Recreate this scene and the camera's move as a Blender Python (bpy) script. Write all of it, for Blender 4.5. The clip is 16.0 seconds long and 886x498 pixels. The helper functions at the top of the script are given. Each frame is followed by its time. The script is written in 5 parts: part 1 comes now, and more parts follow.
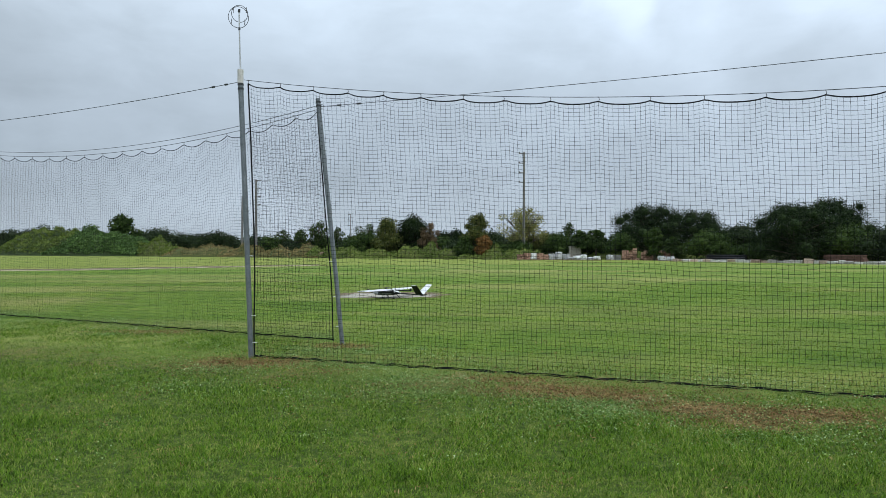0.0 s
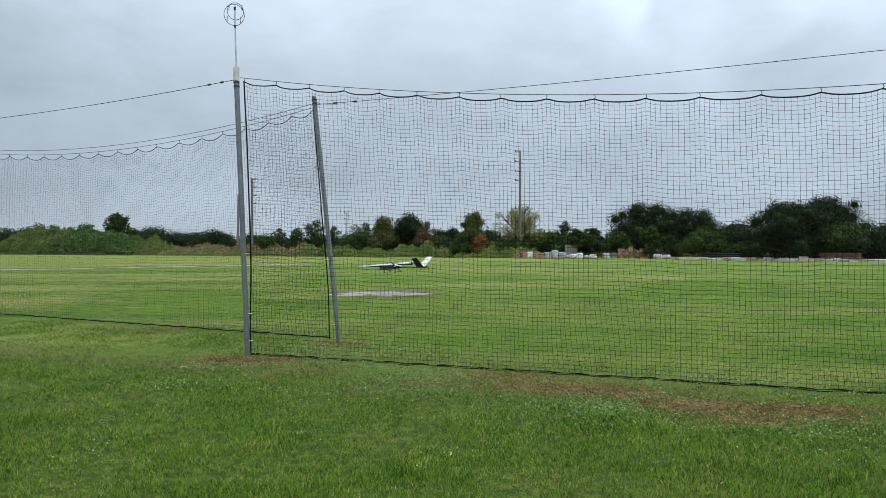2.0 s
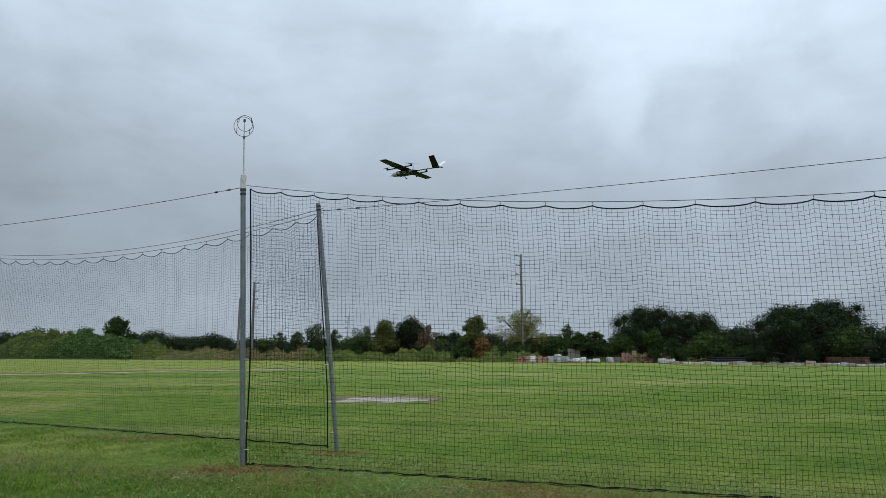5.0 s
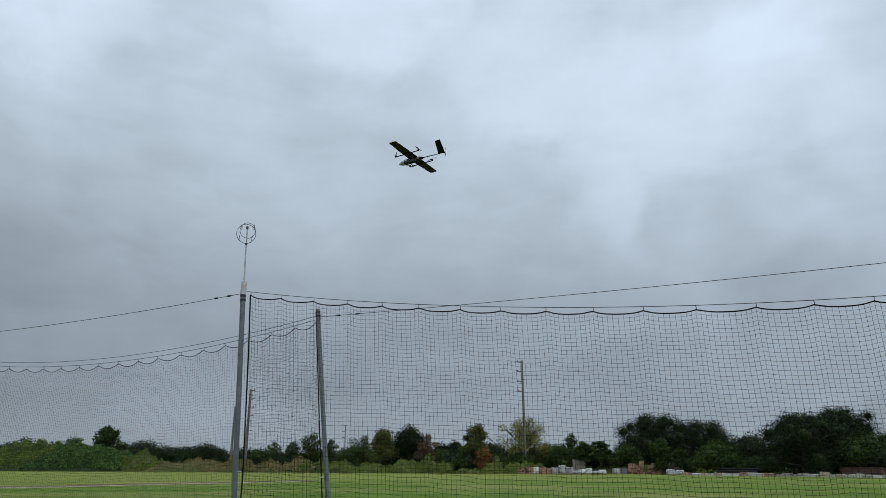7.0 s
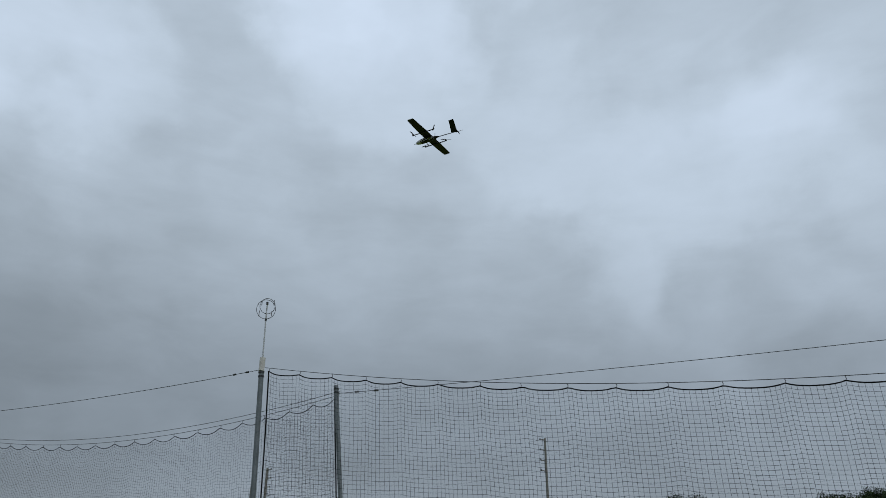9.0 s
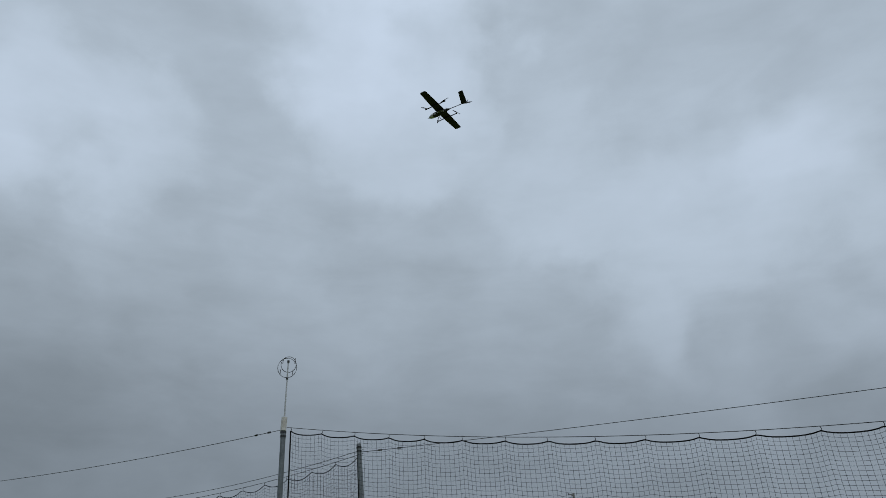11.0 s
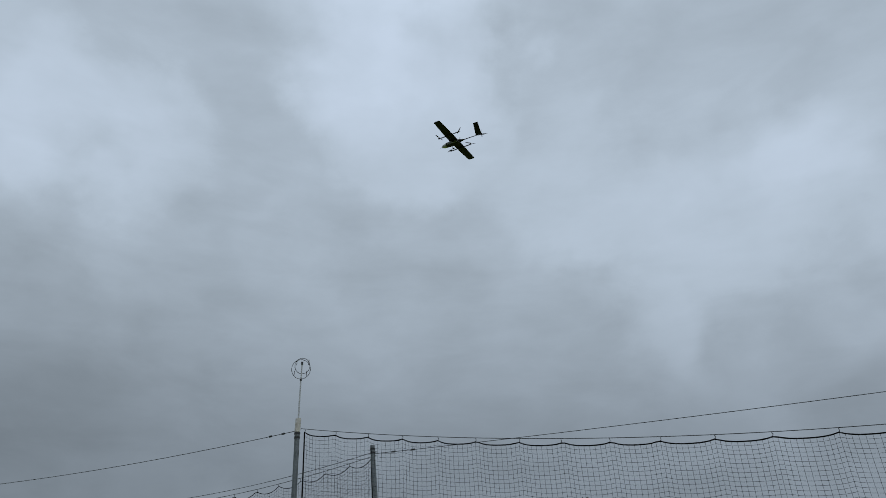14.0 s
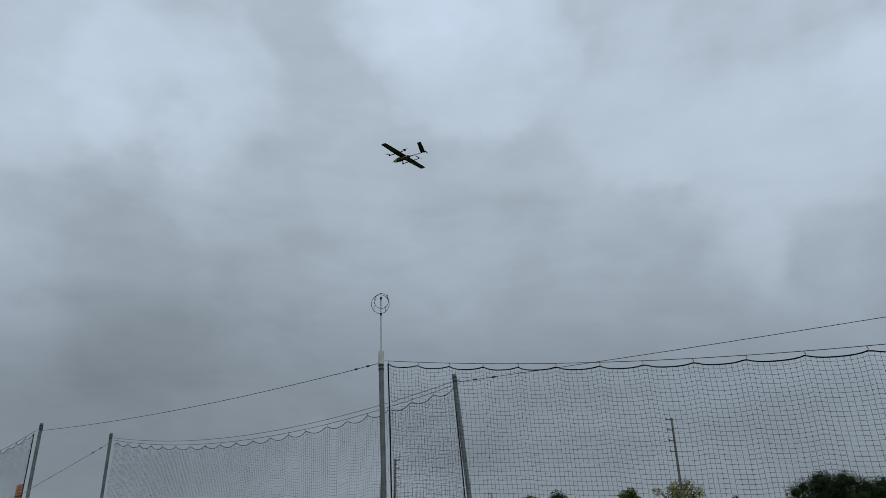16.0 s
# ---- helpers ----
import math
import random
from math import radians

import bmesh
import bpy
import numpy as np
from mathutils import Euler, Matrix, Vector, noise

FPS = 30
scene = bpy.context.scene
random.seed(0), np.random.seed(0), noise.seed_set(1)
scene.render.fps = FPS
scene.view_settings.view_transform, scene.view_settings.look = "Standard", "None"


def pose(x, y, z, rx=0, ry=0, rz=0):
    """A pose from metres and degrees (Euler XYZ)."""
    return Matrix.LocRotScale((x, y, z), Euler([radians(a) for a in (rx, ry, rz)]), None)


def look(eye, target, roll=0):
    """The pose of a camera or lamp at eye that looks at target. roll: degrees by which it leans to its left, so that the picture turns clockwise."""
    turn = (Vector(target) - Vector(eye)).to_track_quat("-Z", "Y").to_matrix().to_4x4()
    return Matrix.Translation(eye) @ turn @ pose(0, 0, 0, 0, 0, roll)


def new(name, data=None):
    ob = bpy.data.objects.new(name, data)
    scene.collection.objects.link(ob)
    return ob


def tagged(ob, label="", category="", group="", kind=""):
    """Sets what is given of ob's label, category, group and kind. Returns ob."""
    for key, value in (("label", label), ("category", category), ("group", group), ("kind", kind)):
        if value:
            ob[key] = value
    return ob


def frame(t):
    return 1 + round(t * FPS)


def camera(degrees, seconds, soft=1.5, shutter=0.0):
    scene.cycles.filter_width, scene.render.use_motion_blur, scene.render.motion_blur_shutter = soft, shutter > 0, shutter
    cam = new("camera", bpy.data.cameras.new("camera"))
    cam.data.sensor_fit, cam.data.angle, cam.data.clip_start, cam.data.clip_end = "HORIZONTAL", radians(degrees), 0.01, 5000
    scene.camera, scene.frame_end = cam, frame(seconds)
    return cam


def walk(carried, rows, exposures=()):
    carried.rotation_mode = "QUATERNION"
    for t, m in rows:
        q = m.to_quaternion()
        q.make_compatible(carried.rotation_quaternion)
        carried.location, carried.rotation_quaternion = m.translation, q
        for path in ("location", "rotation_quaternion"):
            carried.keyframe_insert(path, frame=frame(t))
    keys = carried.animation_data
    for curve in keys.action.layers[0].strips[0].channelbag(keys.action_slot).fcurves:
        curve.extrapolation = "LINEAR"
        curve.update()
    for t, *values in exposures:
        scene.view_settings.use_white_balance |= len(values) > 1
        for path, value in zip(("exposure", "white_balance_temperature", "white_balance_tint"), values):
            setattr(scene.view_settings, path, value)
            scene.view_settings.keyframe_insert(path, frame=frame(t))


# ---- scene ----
cam = camera(65.5, 16.0, soft=0.6)


def aim(yaw, pitch, lean, x, y, z):
    """Camera pose: yaw to the left, pitch up, lean as in look(), and the eye's place."""
    a, b = radians(yaw), radians(pitch)
    way = Vector((-math.sin(a) * math.cos(b), math.cos(a) * math.cos(b), math.sin(b)))
    return look((x, y, z), Vector((x, y, z)) + way, lean)


PATH = [
    (0, -0.05, 0.10, 0.25, 0.000, -0.000, 1.599),
    (0.5, 0.25, -0.00, 0.16, -0.003, -0.006, 1.591),
    (1, 0.19, 0.05, 0.20, -0.003, -0.007, 1.591),
    (1.5, -0.15, 0.04, 0.21, -0.003, -0.003, 1.587),
    (2, -0.36, -0.02, 0.18, -0.001, -0.007, 1.587),
    (2.5, -0.37, 0.38, 0.31, -0.001, -0.006, 1.587),
    (3, -0.09, 2.66, 0.45, -0.001, -0.009, 1.594),
    (3.5, 0.32, 4.26, 0.63, -0.006, -0.012, 1.592),
    (5.8, -0.42, 12.28, -0.03, 0.006, -0.023, 1.607),
    (6, -0.22, 13.36, 0.09, 0.002, -0.022, 1.607),
    (6.5, -0.27, 14.94, -0.00, -0.002, -0.016, 1.607),
    (7, -0.20, 17.32, 0.08, 0.001, -0.011, 1.610),
    (7.5, -0.20, 18.65, 0.15, 0.001, -0.009, 1.606),
    (8, -0.14, 20.01, 0.40, -0.001, -0.001, 1.606),
    (8.5, -0.14, 21.66, 0.04, 0.008, -0.000, 1.613),
    (9, 1.56, 23.47, 0.38, 0.008, -0.003, 1.622),
    (9.2, 1.87, 24.45, 0.23, 0.008, -0.003, 1.622),
    (11.5, 3.57, 27.98, -0.44, -0.004, -0.003, 1.641),
    (12, 3.95, 28.17, -0.01, -0.010, 0.007, 1.626),
    (12.5, 4.04, 28.19, -0.17, -0.010, 0.010, 1.617),
    (13, 3.94, 28.26, -0.29, -0.006, 0.004, 1.610),
    (13.5, 4.10, 28.19, -0.38, -0.005, 0.009, 1.610),
    (14, 4.45, 28.09, -0.24, -0.006, 0.010, 1.612),
    (14.5, 4.52, 28.09, -0.36, 0.000, 0.010, 1.611),
    (15, 5.52, 27.42, -0.57, 0.013, 0.019, 1.608),
    (15.5, 7.78, 25.47, -0.62, 0.014, 0.034, 1.610),
    (16, 11.11, 22.50, -0.78, -0.004, 0.047, 1.610),
]
EXPOSURES = [(0, 0.46), (2.5, 0.46), (3, 0.27), (3.5, 0.21), (6, -0.1), (7, -0.22), (9, -0.48), (11.5, -0.66), (15, -0.66), (16, -0.6)]
walk(cam, [(row[0], aim(*row[1:])) for row in PATH], EXPOSURES)

# ---- light: a closed overcast sky and a very soft sun behind it ----
SUN_EL, SUN_AZ = 52.0, 150.0
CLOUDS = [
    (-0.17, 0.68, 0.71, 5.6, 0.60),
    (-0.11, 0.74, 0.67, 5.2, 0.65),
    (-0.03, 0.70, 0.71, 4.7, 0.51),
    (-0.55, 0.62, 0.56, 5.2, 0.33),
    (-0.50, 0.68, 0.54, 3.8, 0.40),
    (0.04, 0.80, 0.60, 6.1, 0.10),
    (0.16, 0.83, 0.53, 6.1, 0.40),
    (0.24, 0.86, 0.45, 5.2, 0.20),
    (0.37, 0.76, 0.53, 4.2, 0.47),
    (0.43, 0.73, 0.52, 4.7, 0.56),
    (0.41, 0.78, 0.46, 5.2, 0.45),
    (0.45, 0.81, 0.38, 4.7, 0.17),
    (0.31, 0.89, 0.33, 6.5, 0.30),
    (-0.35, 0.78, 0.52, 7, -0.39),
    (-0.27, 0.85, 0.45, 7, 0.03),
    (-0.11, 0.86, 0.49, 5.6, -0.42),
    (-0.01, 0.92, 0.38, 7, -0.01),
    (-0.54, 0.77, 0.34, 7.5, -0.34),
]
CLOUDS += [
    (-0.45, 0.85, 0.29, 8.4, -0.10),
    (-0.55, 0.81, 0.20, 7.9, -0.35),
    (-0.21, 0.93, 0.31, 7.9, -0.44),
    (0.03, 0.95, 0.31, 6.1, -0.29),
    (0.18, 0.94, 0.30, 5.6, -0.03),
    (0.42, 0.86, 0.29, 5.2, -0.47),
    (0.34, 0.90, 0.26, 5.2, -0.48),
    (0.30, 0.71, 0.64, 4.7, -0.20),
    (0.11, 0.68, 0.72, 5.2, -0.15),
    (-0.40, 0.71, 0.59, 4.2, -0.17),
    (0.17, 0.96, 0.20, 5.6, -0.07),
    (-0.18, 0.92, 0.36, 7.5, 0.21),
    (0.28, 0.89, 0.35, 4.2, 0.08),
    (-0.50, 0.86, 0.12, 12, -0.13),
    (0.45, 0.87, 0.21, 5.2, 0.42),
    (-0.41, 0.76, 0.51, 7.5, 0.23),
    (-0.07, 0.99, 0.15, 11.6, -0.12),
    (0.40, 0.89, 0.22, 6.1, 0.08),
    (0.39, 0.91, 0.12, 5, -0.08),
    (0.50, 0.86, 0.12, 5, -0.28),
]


def nd(nt, kind, **kw):
    n = nt.nodes.new(kind)
    for k, v in kw.items():
        if k == "op":
            n.operation = v
        else:
            n.inputs[k].default_value = v
    return n


def fm(nt, op, a, b=None):
    """A math node; a and b are sockets or numbers."""
    n = nt.nodes.new("ShaderNodeMath")
    n.operation = op
    for i, v in enumerate((a, b)):
        if v is None:
            continue
        if isinstance(v, (int, float)):
            n.inputs[i].default_value = v
        else:
            nt.links.new(v, n.inputs[i])
    return n.outputs[0]


def vm(nt, op, a, b=None):
    n = nt.nodes.new("ShaderNodeVectorMath")
    n.operation = op
    for i, v in enumerate((a, b)):
        if v is None:
            continue
        if isinstance(v, tuple):
            n.inputs[i].default_value = v
        else:
            nt.links.new(v, n.inputs[i])
    return n


def noise_tex(nt, vec, scale, detail=4.0, rough=0.55, distort=0.0):
    n = nt.nodes.new("ShaderNodeTexNoise")
    n.inputs["Scale"].default_value, n.inputs["Detail"].default_value = scale, detail
    n.inputs["Roughness"].default_value, n.inputs["Distortion"].default_value = rough, distort
    if vec is not None:
        nt.links.new(vec, n.inputs["Vector"])
    return n


def ramp(nt, fac, stops):
    n = nt.nodes.new("ShaderNodeValToRGB")
    el = n.color_ramp.elements
    while len(el) < len(stops):
        el.new(0.5)
    for e, (p, c) in zip(el, stops):
        e.position, e.color = p, (*c, 1.0)
    nt.links.new(fac, n.inputs[0])
    return n.outputs[0]


def mixc(nt, fac, a, b, mode="MIX"):
    n = nt.nodes.new("ShaderNodeMix")
    n.data_type, n.blend_type = "RGBA", mode
    for i, v in ((0, fac), (6, a), (7, b)):
        if isinstance(v, (int, float)):
            n.inputs[i].default_value = v
        elif isinstance(v, tuple):
            n.inputs[i].default_value = (*v, 1.0)
        else:
            nt.links.new(v, n.inputs[i])
    return n.outputs[2]


def make_world():
    w = bpy.data.worlds.new("overcast")
    scene.world = w
    w.use_nodes = True
    nt = w.node_tree
    nt.nodes.clear()
    out, bg = nt.nodes.new("ShaderNodeOutputWorld"), nt.nodes.new("ShaderNodeBackground")
    sky = nt.nodes.new("ShaderNodeTexSky")
    sky.sky_type, sky.sun_disc = "NISHITA", False
    sky.sun_elevation, sky.sun_rotation = radians(SUN_EL), radians(SUN_AZ)
    tc = nt.nodes.new("ShaderNodeTexCoord")
    way = tc.outputs["Generated"]
    # ragged edges: bend the direction by noise before the cloud banks are laid in
    soft = noise_tex(nt, way, 6.0, 6.0, 0.5)
    bend = vm(nt, "SCALE", vm(nt, "SUBTRACT", soft.outputs["Color"], (0.5, 0.5, 0.5)).outputs[0])
    bend.inputs["Scale"].default_value = 0.3
    bent = vm(nt, "NORMALIZE", vm(nt, "ADD", way, bend.outputs[0]).outputs[0]).outputs[0]
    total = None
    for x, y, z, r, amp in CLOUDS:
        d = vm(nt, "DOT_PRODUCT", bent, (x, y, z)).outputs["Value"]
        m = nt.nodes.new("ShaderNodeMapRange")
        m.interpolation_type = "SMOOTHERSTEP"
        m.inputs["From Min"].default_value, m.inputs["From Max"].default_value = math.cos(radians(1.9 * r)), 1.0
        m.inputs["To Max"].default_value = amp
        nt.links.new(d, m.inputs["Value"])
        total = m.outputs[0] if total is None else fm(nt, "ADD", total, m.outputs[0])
    flat = vm(nt, "MULTIPLY", way, (1.0, 1.0, 1.5)).outputs[0]
    big = noise_tex(nt, flat, 3.0, 7.0, 0.45, 0.2).outputs[0]
    streak = vm(nt, "MULTIPLY", way, (1.0, 1.0, 2.7)).outputs[0]
    fine = noise_tex(nt, streak, 6.0, 8.0, 0.56, 0.25).outputs[0]
    val = fm(nt, "ADD", fm(nt, "MULTIPLY", fm(nt, "SUBTRACT", big, 0.5), 0.5), fm(nt, "MULTIPLY", fm(nt, "SUBTRACT", fine, 0.5), 0.6))
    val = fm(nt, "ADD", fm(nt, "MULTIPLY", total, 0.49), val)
    val = fm(nt, "MULTIPLY_ADD", val, 0.42)
    val.node.inputs[2].default_value = 0.5
    col = ramp(nt, val, [(0.0, SKY_DARK), (0.3, SKY_LOW), (0.55, SKY_MID), (0.8, SKY_HIGH), (1.0, SKY_BRIGHT)])
    # an overcast sky is brighter overhead
    sep = nt.nodes.new("ShaderNodeSeparateXYZ")
    nt.links.new(way, sep.inputs[0])
    m = nt.nodes.new("ShaderNodeMapRange")
    m.interpolation_type = "SMOOTHSTEP"
    for k, v in (("From Min", 0.7), ("From Max", 1.0), ("To Min", 1.0), ("To Max", ZENITH)):
        m.inputs[k].default_value = v
    nt.links.new(sep.outputs[2], m.inputs["Value"])
    m2 = nt.nodes.new("ShaderNodeMapRange")
    m2.interpolation_type = "SMOOTHSTEP"
    for k, v in (("From Min", 0.1), ("From Max", 0.46), ("To Min", 0.9), ("To Max", OVERHEAD)):
        m2.inputs[k].default_value = v
    nt.links.new(sep.outputs[2], m2.inputs["Value"])
    lift = nt.nodes.new("ShaderNodeVectorMath")
    lift.operation = "SCALE"
    nt.links.new(col, lift.inputs[0])
    nt.links.new(fm(nt, "MULTIPLY", m.outputs[0], m2.outputs[0]), lift.inputs["Scale"])
    dim = vm(nt, "SCALE", sky.outputs[0])
    dim.inputs["Scale"].default_value = 0.004
    both = vm(nt, "ADD", lift.outputs[0], dim.outputs[0]).outputs[0]
    nt.links.new(both, bg.inputs["Color"])
    bg.inputs["Strength"].default_value = 1.0
    nt.links.new(bg.outputs[0], out.inputs[0])


SKY_DARK, SKY_LOW, SKY_MID, SKY_HIGH, SKY_BRIGHT = (0.14, 0.17, 0.195), (0.27, 0.32, 0.37), (0.405, 0.48, 0.565), (0.51, 0.6, 0.72), (0.565, 0.66, 0.8)
ZENITH, OVERHEAD = 2.2, 1.68
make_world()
sun = new("sun", bpy.data.lights.new("sun", "SUN"))
sun.data.energy, sun.data.angle, sun.data.color = 1.2, radians(25), (1.0, 0.97, 0.93)
sun.matrix_world = look((0, 0, 30), (30 * math.sin(radians(SUN_AZ)) * -0.6, 30 * math.cos(radians(SUN_AZ)) * -0.6, 0))


# ---- materials ----
def mat(name, build):
    m = bpy.data.materials.new(name)
    m.use_nodes = True
    nt = m.node_tree
    build(nt, nt.nodes["Principled BSDF"])
    return m


def place(nt):
    return nt.nodes.new("ShaderNodeTexCoord").outputs["Object"]


def spot(nt):
    return nt.nodes.new("ShaderNodeNewGeometry").outputs["Position"]


def bump(nt, bsdf, height, strength, dist):
    b = nt.nodes.new("ShaderNodeBump")
    b.inputs["Strength"].default_value, b.inputs["Distance"].default_value = strength, dist
    nt.links.new(height, b.inputs["Height"])
    nt.links.new(b.outputs[0], bsdf.inputs["Normal"])


def grainy(name, dark, light, scale, rough=0.7, metal=0.0, bump_by=0.3, bump_dist=0.003, fine=8.0, shine=0.4, vary=0.0):
    """A surface with two scales of grain between two colours."""
    def build(nt, b):
        p = place(nt)
        a = noise_tex(nt, p, scale, 5.0, 0.6).outputs[0]
        f = noise_tex(nt, p, scale * fine, 3.0, 0.6).outputs[0]
        v = fm(nt, "ADD", fm(nt, "MULTIPLY", a, 0.6), fm(nt, "MULTIPLY", f, 0.4))
        if vary:
            # each piece a little lighter or darker than its neighbours
            own = nt.nodes.new("ShaderNodeObjectInfo").outputs["Random"]
            v = fm(nt, "ADD", v, fm(nt, "MULTIPLY", fm(nt, "SUBTRACT", own, 0.5), vary))
        nt.links.new(ramp(nt, v, [(0.35, dark), (0.65, light)]), b.inputs["Base Color"])
        b.inputs["Roughness"].default_value, b.inputs["Metallic"].default_value = rough, metal
        b.inputs["Specular IOR Level"].default_value = shine
        r = nt.nodes.new("ShaderNodeMapRange")
        r.inputs["To Min"].default_value, r.inputs["To Max"].default_value = rough - 0.1, min(1.0, rough + 0.12)
        nt.links.new(f, r.inputs["Value"])
        nt.links.new(r.outputs[0], b.inputs["Roughness"])
        bump(nt, b, f, bump_by, bump_dist)
    return mat(name, build)


def leafy(name, stops, rough=0.6, thin=0.25, patch=0.15, own=0.5, clump=9.0):
    """Leaves: every leaf its own shade, with drifts of tone through the plant."""
    def build(nt, b):
        g = nt.nodes.new("ShaderNodeNewGeometry")
        n = noise_tex(nt, place(nt), patch * 3, 3.0, 0.6).outputs[0]
        n2 = noise_tex(nt, place(nt), patch * clump, 3.0, 0.6).outputs[0]
        v = fm(nt, "ADD", fm(nt, "MULTIPLY", g.outputs["Random Per Island"], own), fm(nt, "MULTIPLY", fm(nt, "SUBTRACT", n, 0.25), 0.6))
        v = fm(nt, "ADD", v, fm(nt, "MULTIPLY", fm(nt, "SUBTRACT", n2, 0.5 - 0.4 * (0.72 - own)), 1.3 * (0.95 - own)))
        c = ramp(nt, v, stops)
        nt.links.new(c, b.inputs["Base Color"])
        b.inputs["Roughness"].default_value = rough
        b.inputs["Specular IOR Level"].default_value = 0.12
        t = nt.nodes.new("ShaderNodeBsdfTranslucent")
        nt.links.new(c, t.inputs[0])
        mx = nt.nodes.new("ShaderNodeMixShader")
        mx.inputs[0].default_value = thin
        o = nt.nodes["Material Output"]
        nt.links.new(b.outputs[0], mx.inputs[1])
        nt.links.new(t.outputs[0], mx.inputs[2])
        nt.links.new(mx.outputs[0], o.inputs[0])
    return mat(name, build)


# line of the front net on the ground: a point and the direction along it
A0, A1 = Vector((-2.82, 10.2, 0)), Vector((12.25, 4.82, 0))
B0, B1 = Vector((-1.68, 11.72, 0)), Vector((-12.56, 17.13, 0))
C0, C1 = Vector((-12.6, 14.4, 0)), Vector((-22.97, 20.87, 0))


def ground_build(nt, b):
    p = spot(nt)
    far = noise_tex(nt, p, 0.035, 4.0, 0.55).outputs[0]
    mid = noise_tex(nt, p, 0.35, 5.0, 0.6, 0.4).outputs[0]
    fine = noise_tex(nt, p, 9.0, 4.0, 0.7).outputs[0]
    tiny = noise_tex(nt, p, 38.0, 3.0, 0.7).outputs[0]
    v = fm(nt, "ADD", fm(nt, "MULTIPLY", mid, 0.34), fm(nt, "ADD", fm(nt, "MULTIPLY", fine, 0.36), fm(nt, "MULTIPLY", tiny, 0.3)))
    turf = ramp(nt, v, [(0.38, GRASS_DEEP), (0.49, GRASS_MID), (0.56, GRASS_YELLOW), (0.64, GRASS_STRAW)])
    # swaths left by the mower, running across the field
    s = nt.nodes.new("ShaderNodeMapping")
    s.inputs["Scale"].default_value = (0.025, 0.42, 1.0)
    s.inputs["Rotation"].default_value = (0, 0, radians(7))
    nt.links.new(p, s.inputs[0])
    sw = noise_tex(nt, s.outputs[0], 1.0, 4.0, 0.6).outputs[0]
    band = ramp(nt, sw, [(0.40, GRASS_DEEP), (0.50, GRASS_MID), (0.60, GRASS_YELLOW)])
    turf = mixc(nt, 0.24, turf, band)
    # tufts and thin spots an arm's length across
    tuft = noise_tex(nt, p, 2.4, 6.0, 0.74, 0.6).outputs[0]
    tone = ramp(nt, tuft, [(0.34, (0.6, 0.66, 0.6)), (0.47, (0.93, 0.98, 0.92)), (0.56, (1.08, 1.05, 1.1)), (0.7, (1.55, 1.36, 1.7))])
    turf = mixc(nt, 1.0, turf, tone, "MULTIPLY")
    # drifts of bleached straw
    dry_at = nt.nodes.new("ShaderNodeMapping")
    dry_at.inputs["Scale"].default_value = (0.055, 0.15, 1.0)
    nt.links.new(p, dry_at.inputs[0])
    dry = noise_tex(nt, dry_at.outputs[0], 1.0, 6.0, 0.62, 0.8).outputs[0]
    dw = nt.nodes.new("ShaderNodeMapRange")
    for k, x in (("From Min", 0.47), ("From Max", 0.64), ("To Max", 0.62)):
        dw.inputs[k].default_value = x
    nt.links.new(dry, dw.inputs["Value"])
    turf = mixc(nt, dw.outputs[0], turf, GRASS_STRAW)
    # rougher, yellower grass beyond the track
    beyond = vm(nt, "DOT_PRODUCT", p, (-0.667, 1.0, 0.0)).outputs["Value"]
    far_w = nt.nodes.new("ShaderNodeMapRange")
    for k, x in (("From Min", 77.0), ("From Max", 79.5), ("To Max", 0.42)):
        far_w.inputs[k].default_value = x
    nt.links.new(fm(nt, "ADD", beyond, fm(nt, "MULTIPLY", far, 3.0)), far_w.inputs["Value"])
    turf = mixc(nt, far_w.outputs[0], turf, (0.21, 0.225, 0.045))
    # thatch worn bare under and before the net
    d = vm(nt, "DOT_PRODUCT", p, NET_ACROSS).outputs["Value"]
    off = fm(nt, "ABSOLUTE", fm(nt, "SUBTRACT", d, NET_OFF))
    m = nt.nodes.new("ShaderNodeMapRange")
    m.interpolation_type = "SMOOTHSTEP"
    for k, x in (("From Min", 0.2), ("From Max", 1.7), ("To Min", 0.22), ("To Max", 0.0)):
        m.inputs[k].default_value = x
    nt.links.new(off, m.inputs["Value"])
    bare = noise_tex(nt, p, 0.9, 5.0, 0.65, 0.5).outputs[0]
    w = nt.nodes.new("ShaderNodeMapRange")
    for k, x in (("From Min", 0.7), ("From Max", 0.88)):
        w.inputs[k].default_value = x
    nt.links.new(fm(nt, "ADD", bare, m.outputs[0]), w.inputs["Value"])
    worn_in = w.outputs[0]
    bent = vm(nt, "ADD", p, vm(nt, "MULTIPLY", vm(nt, "SUBTRACT", noise_tex(nt, p, 1.3, 5.0, 0.65).outputs["Color"], (0.5, 0.5, 0.5)).outputs[0], (2.2, 1.2, 0.0)).outputs[0]).outputs[0]
    for x, y, rx, ry in BARE:
        q = vm(nt, "MULTIPLY", vm(nt, "SUBTRACT", bent, (x, y, 0.0)).outputs[0], (1 / rx, 1 / ry, 0.0)).outputs[0]
        r = nt.nodes.new("ShaderNodeMapRange")
        for k, z in (("From Min", 1.0), ("From Max", 0.4), ("To Max", 1.0)):
            r.inputs[k].default_value = z
        nt.links.new(vm(nt, "LENGTH", q).outputs["Value"], r.inputs["Value"])
        worn_in = fm(nt, "MAXIMUM", worn_in, r.outputs[0])
    broken = nt.nodes.new("ShaderNodeMapRange")
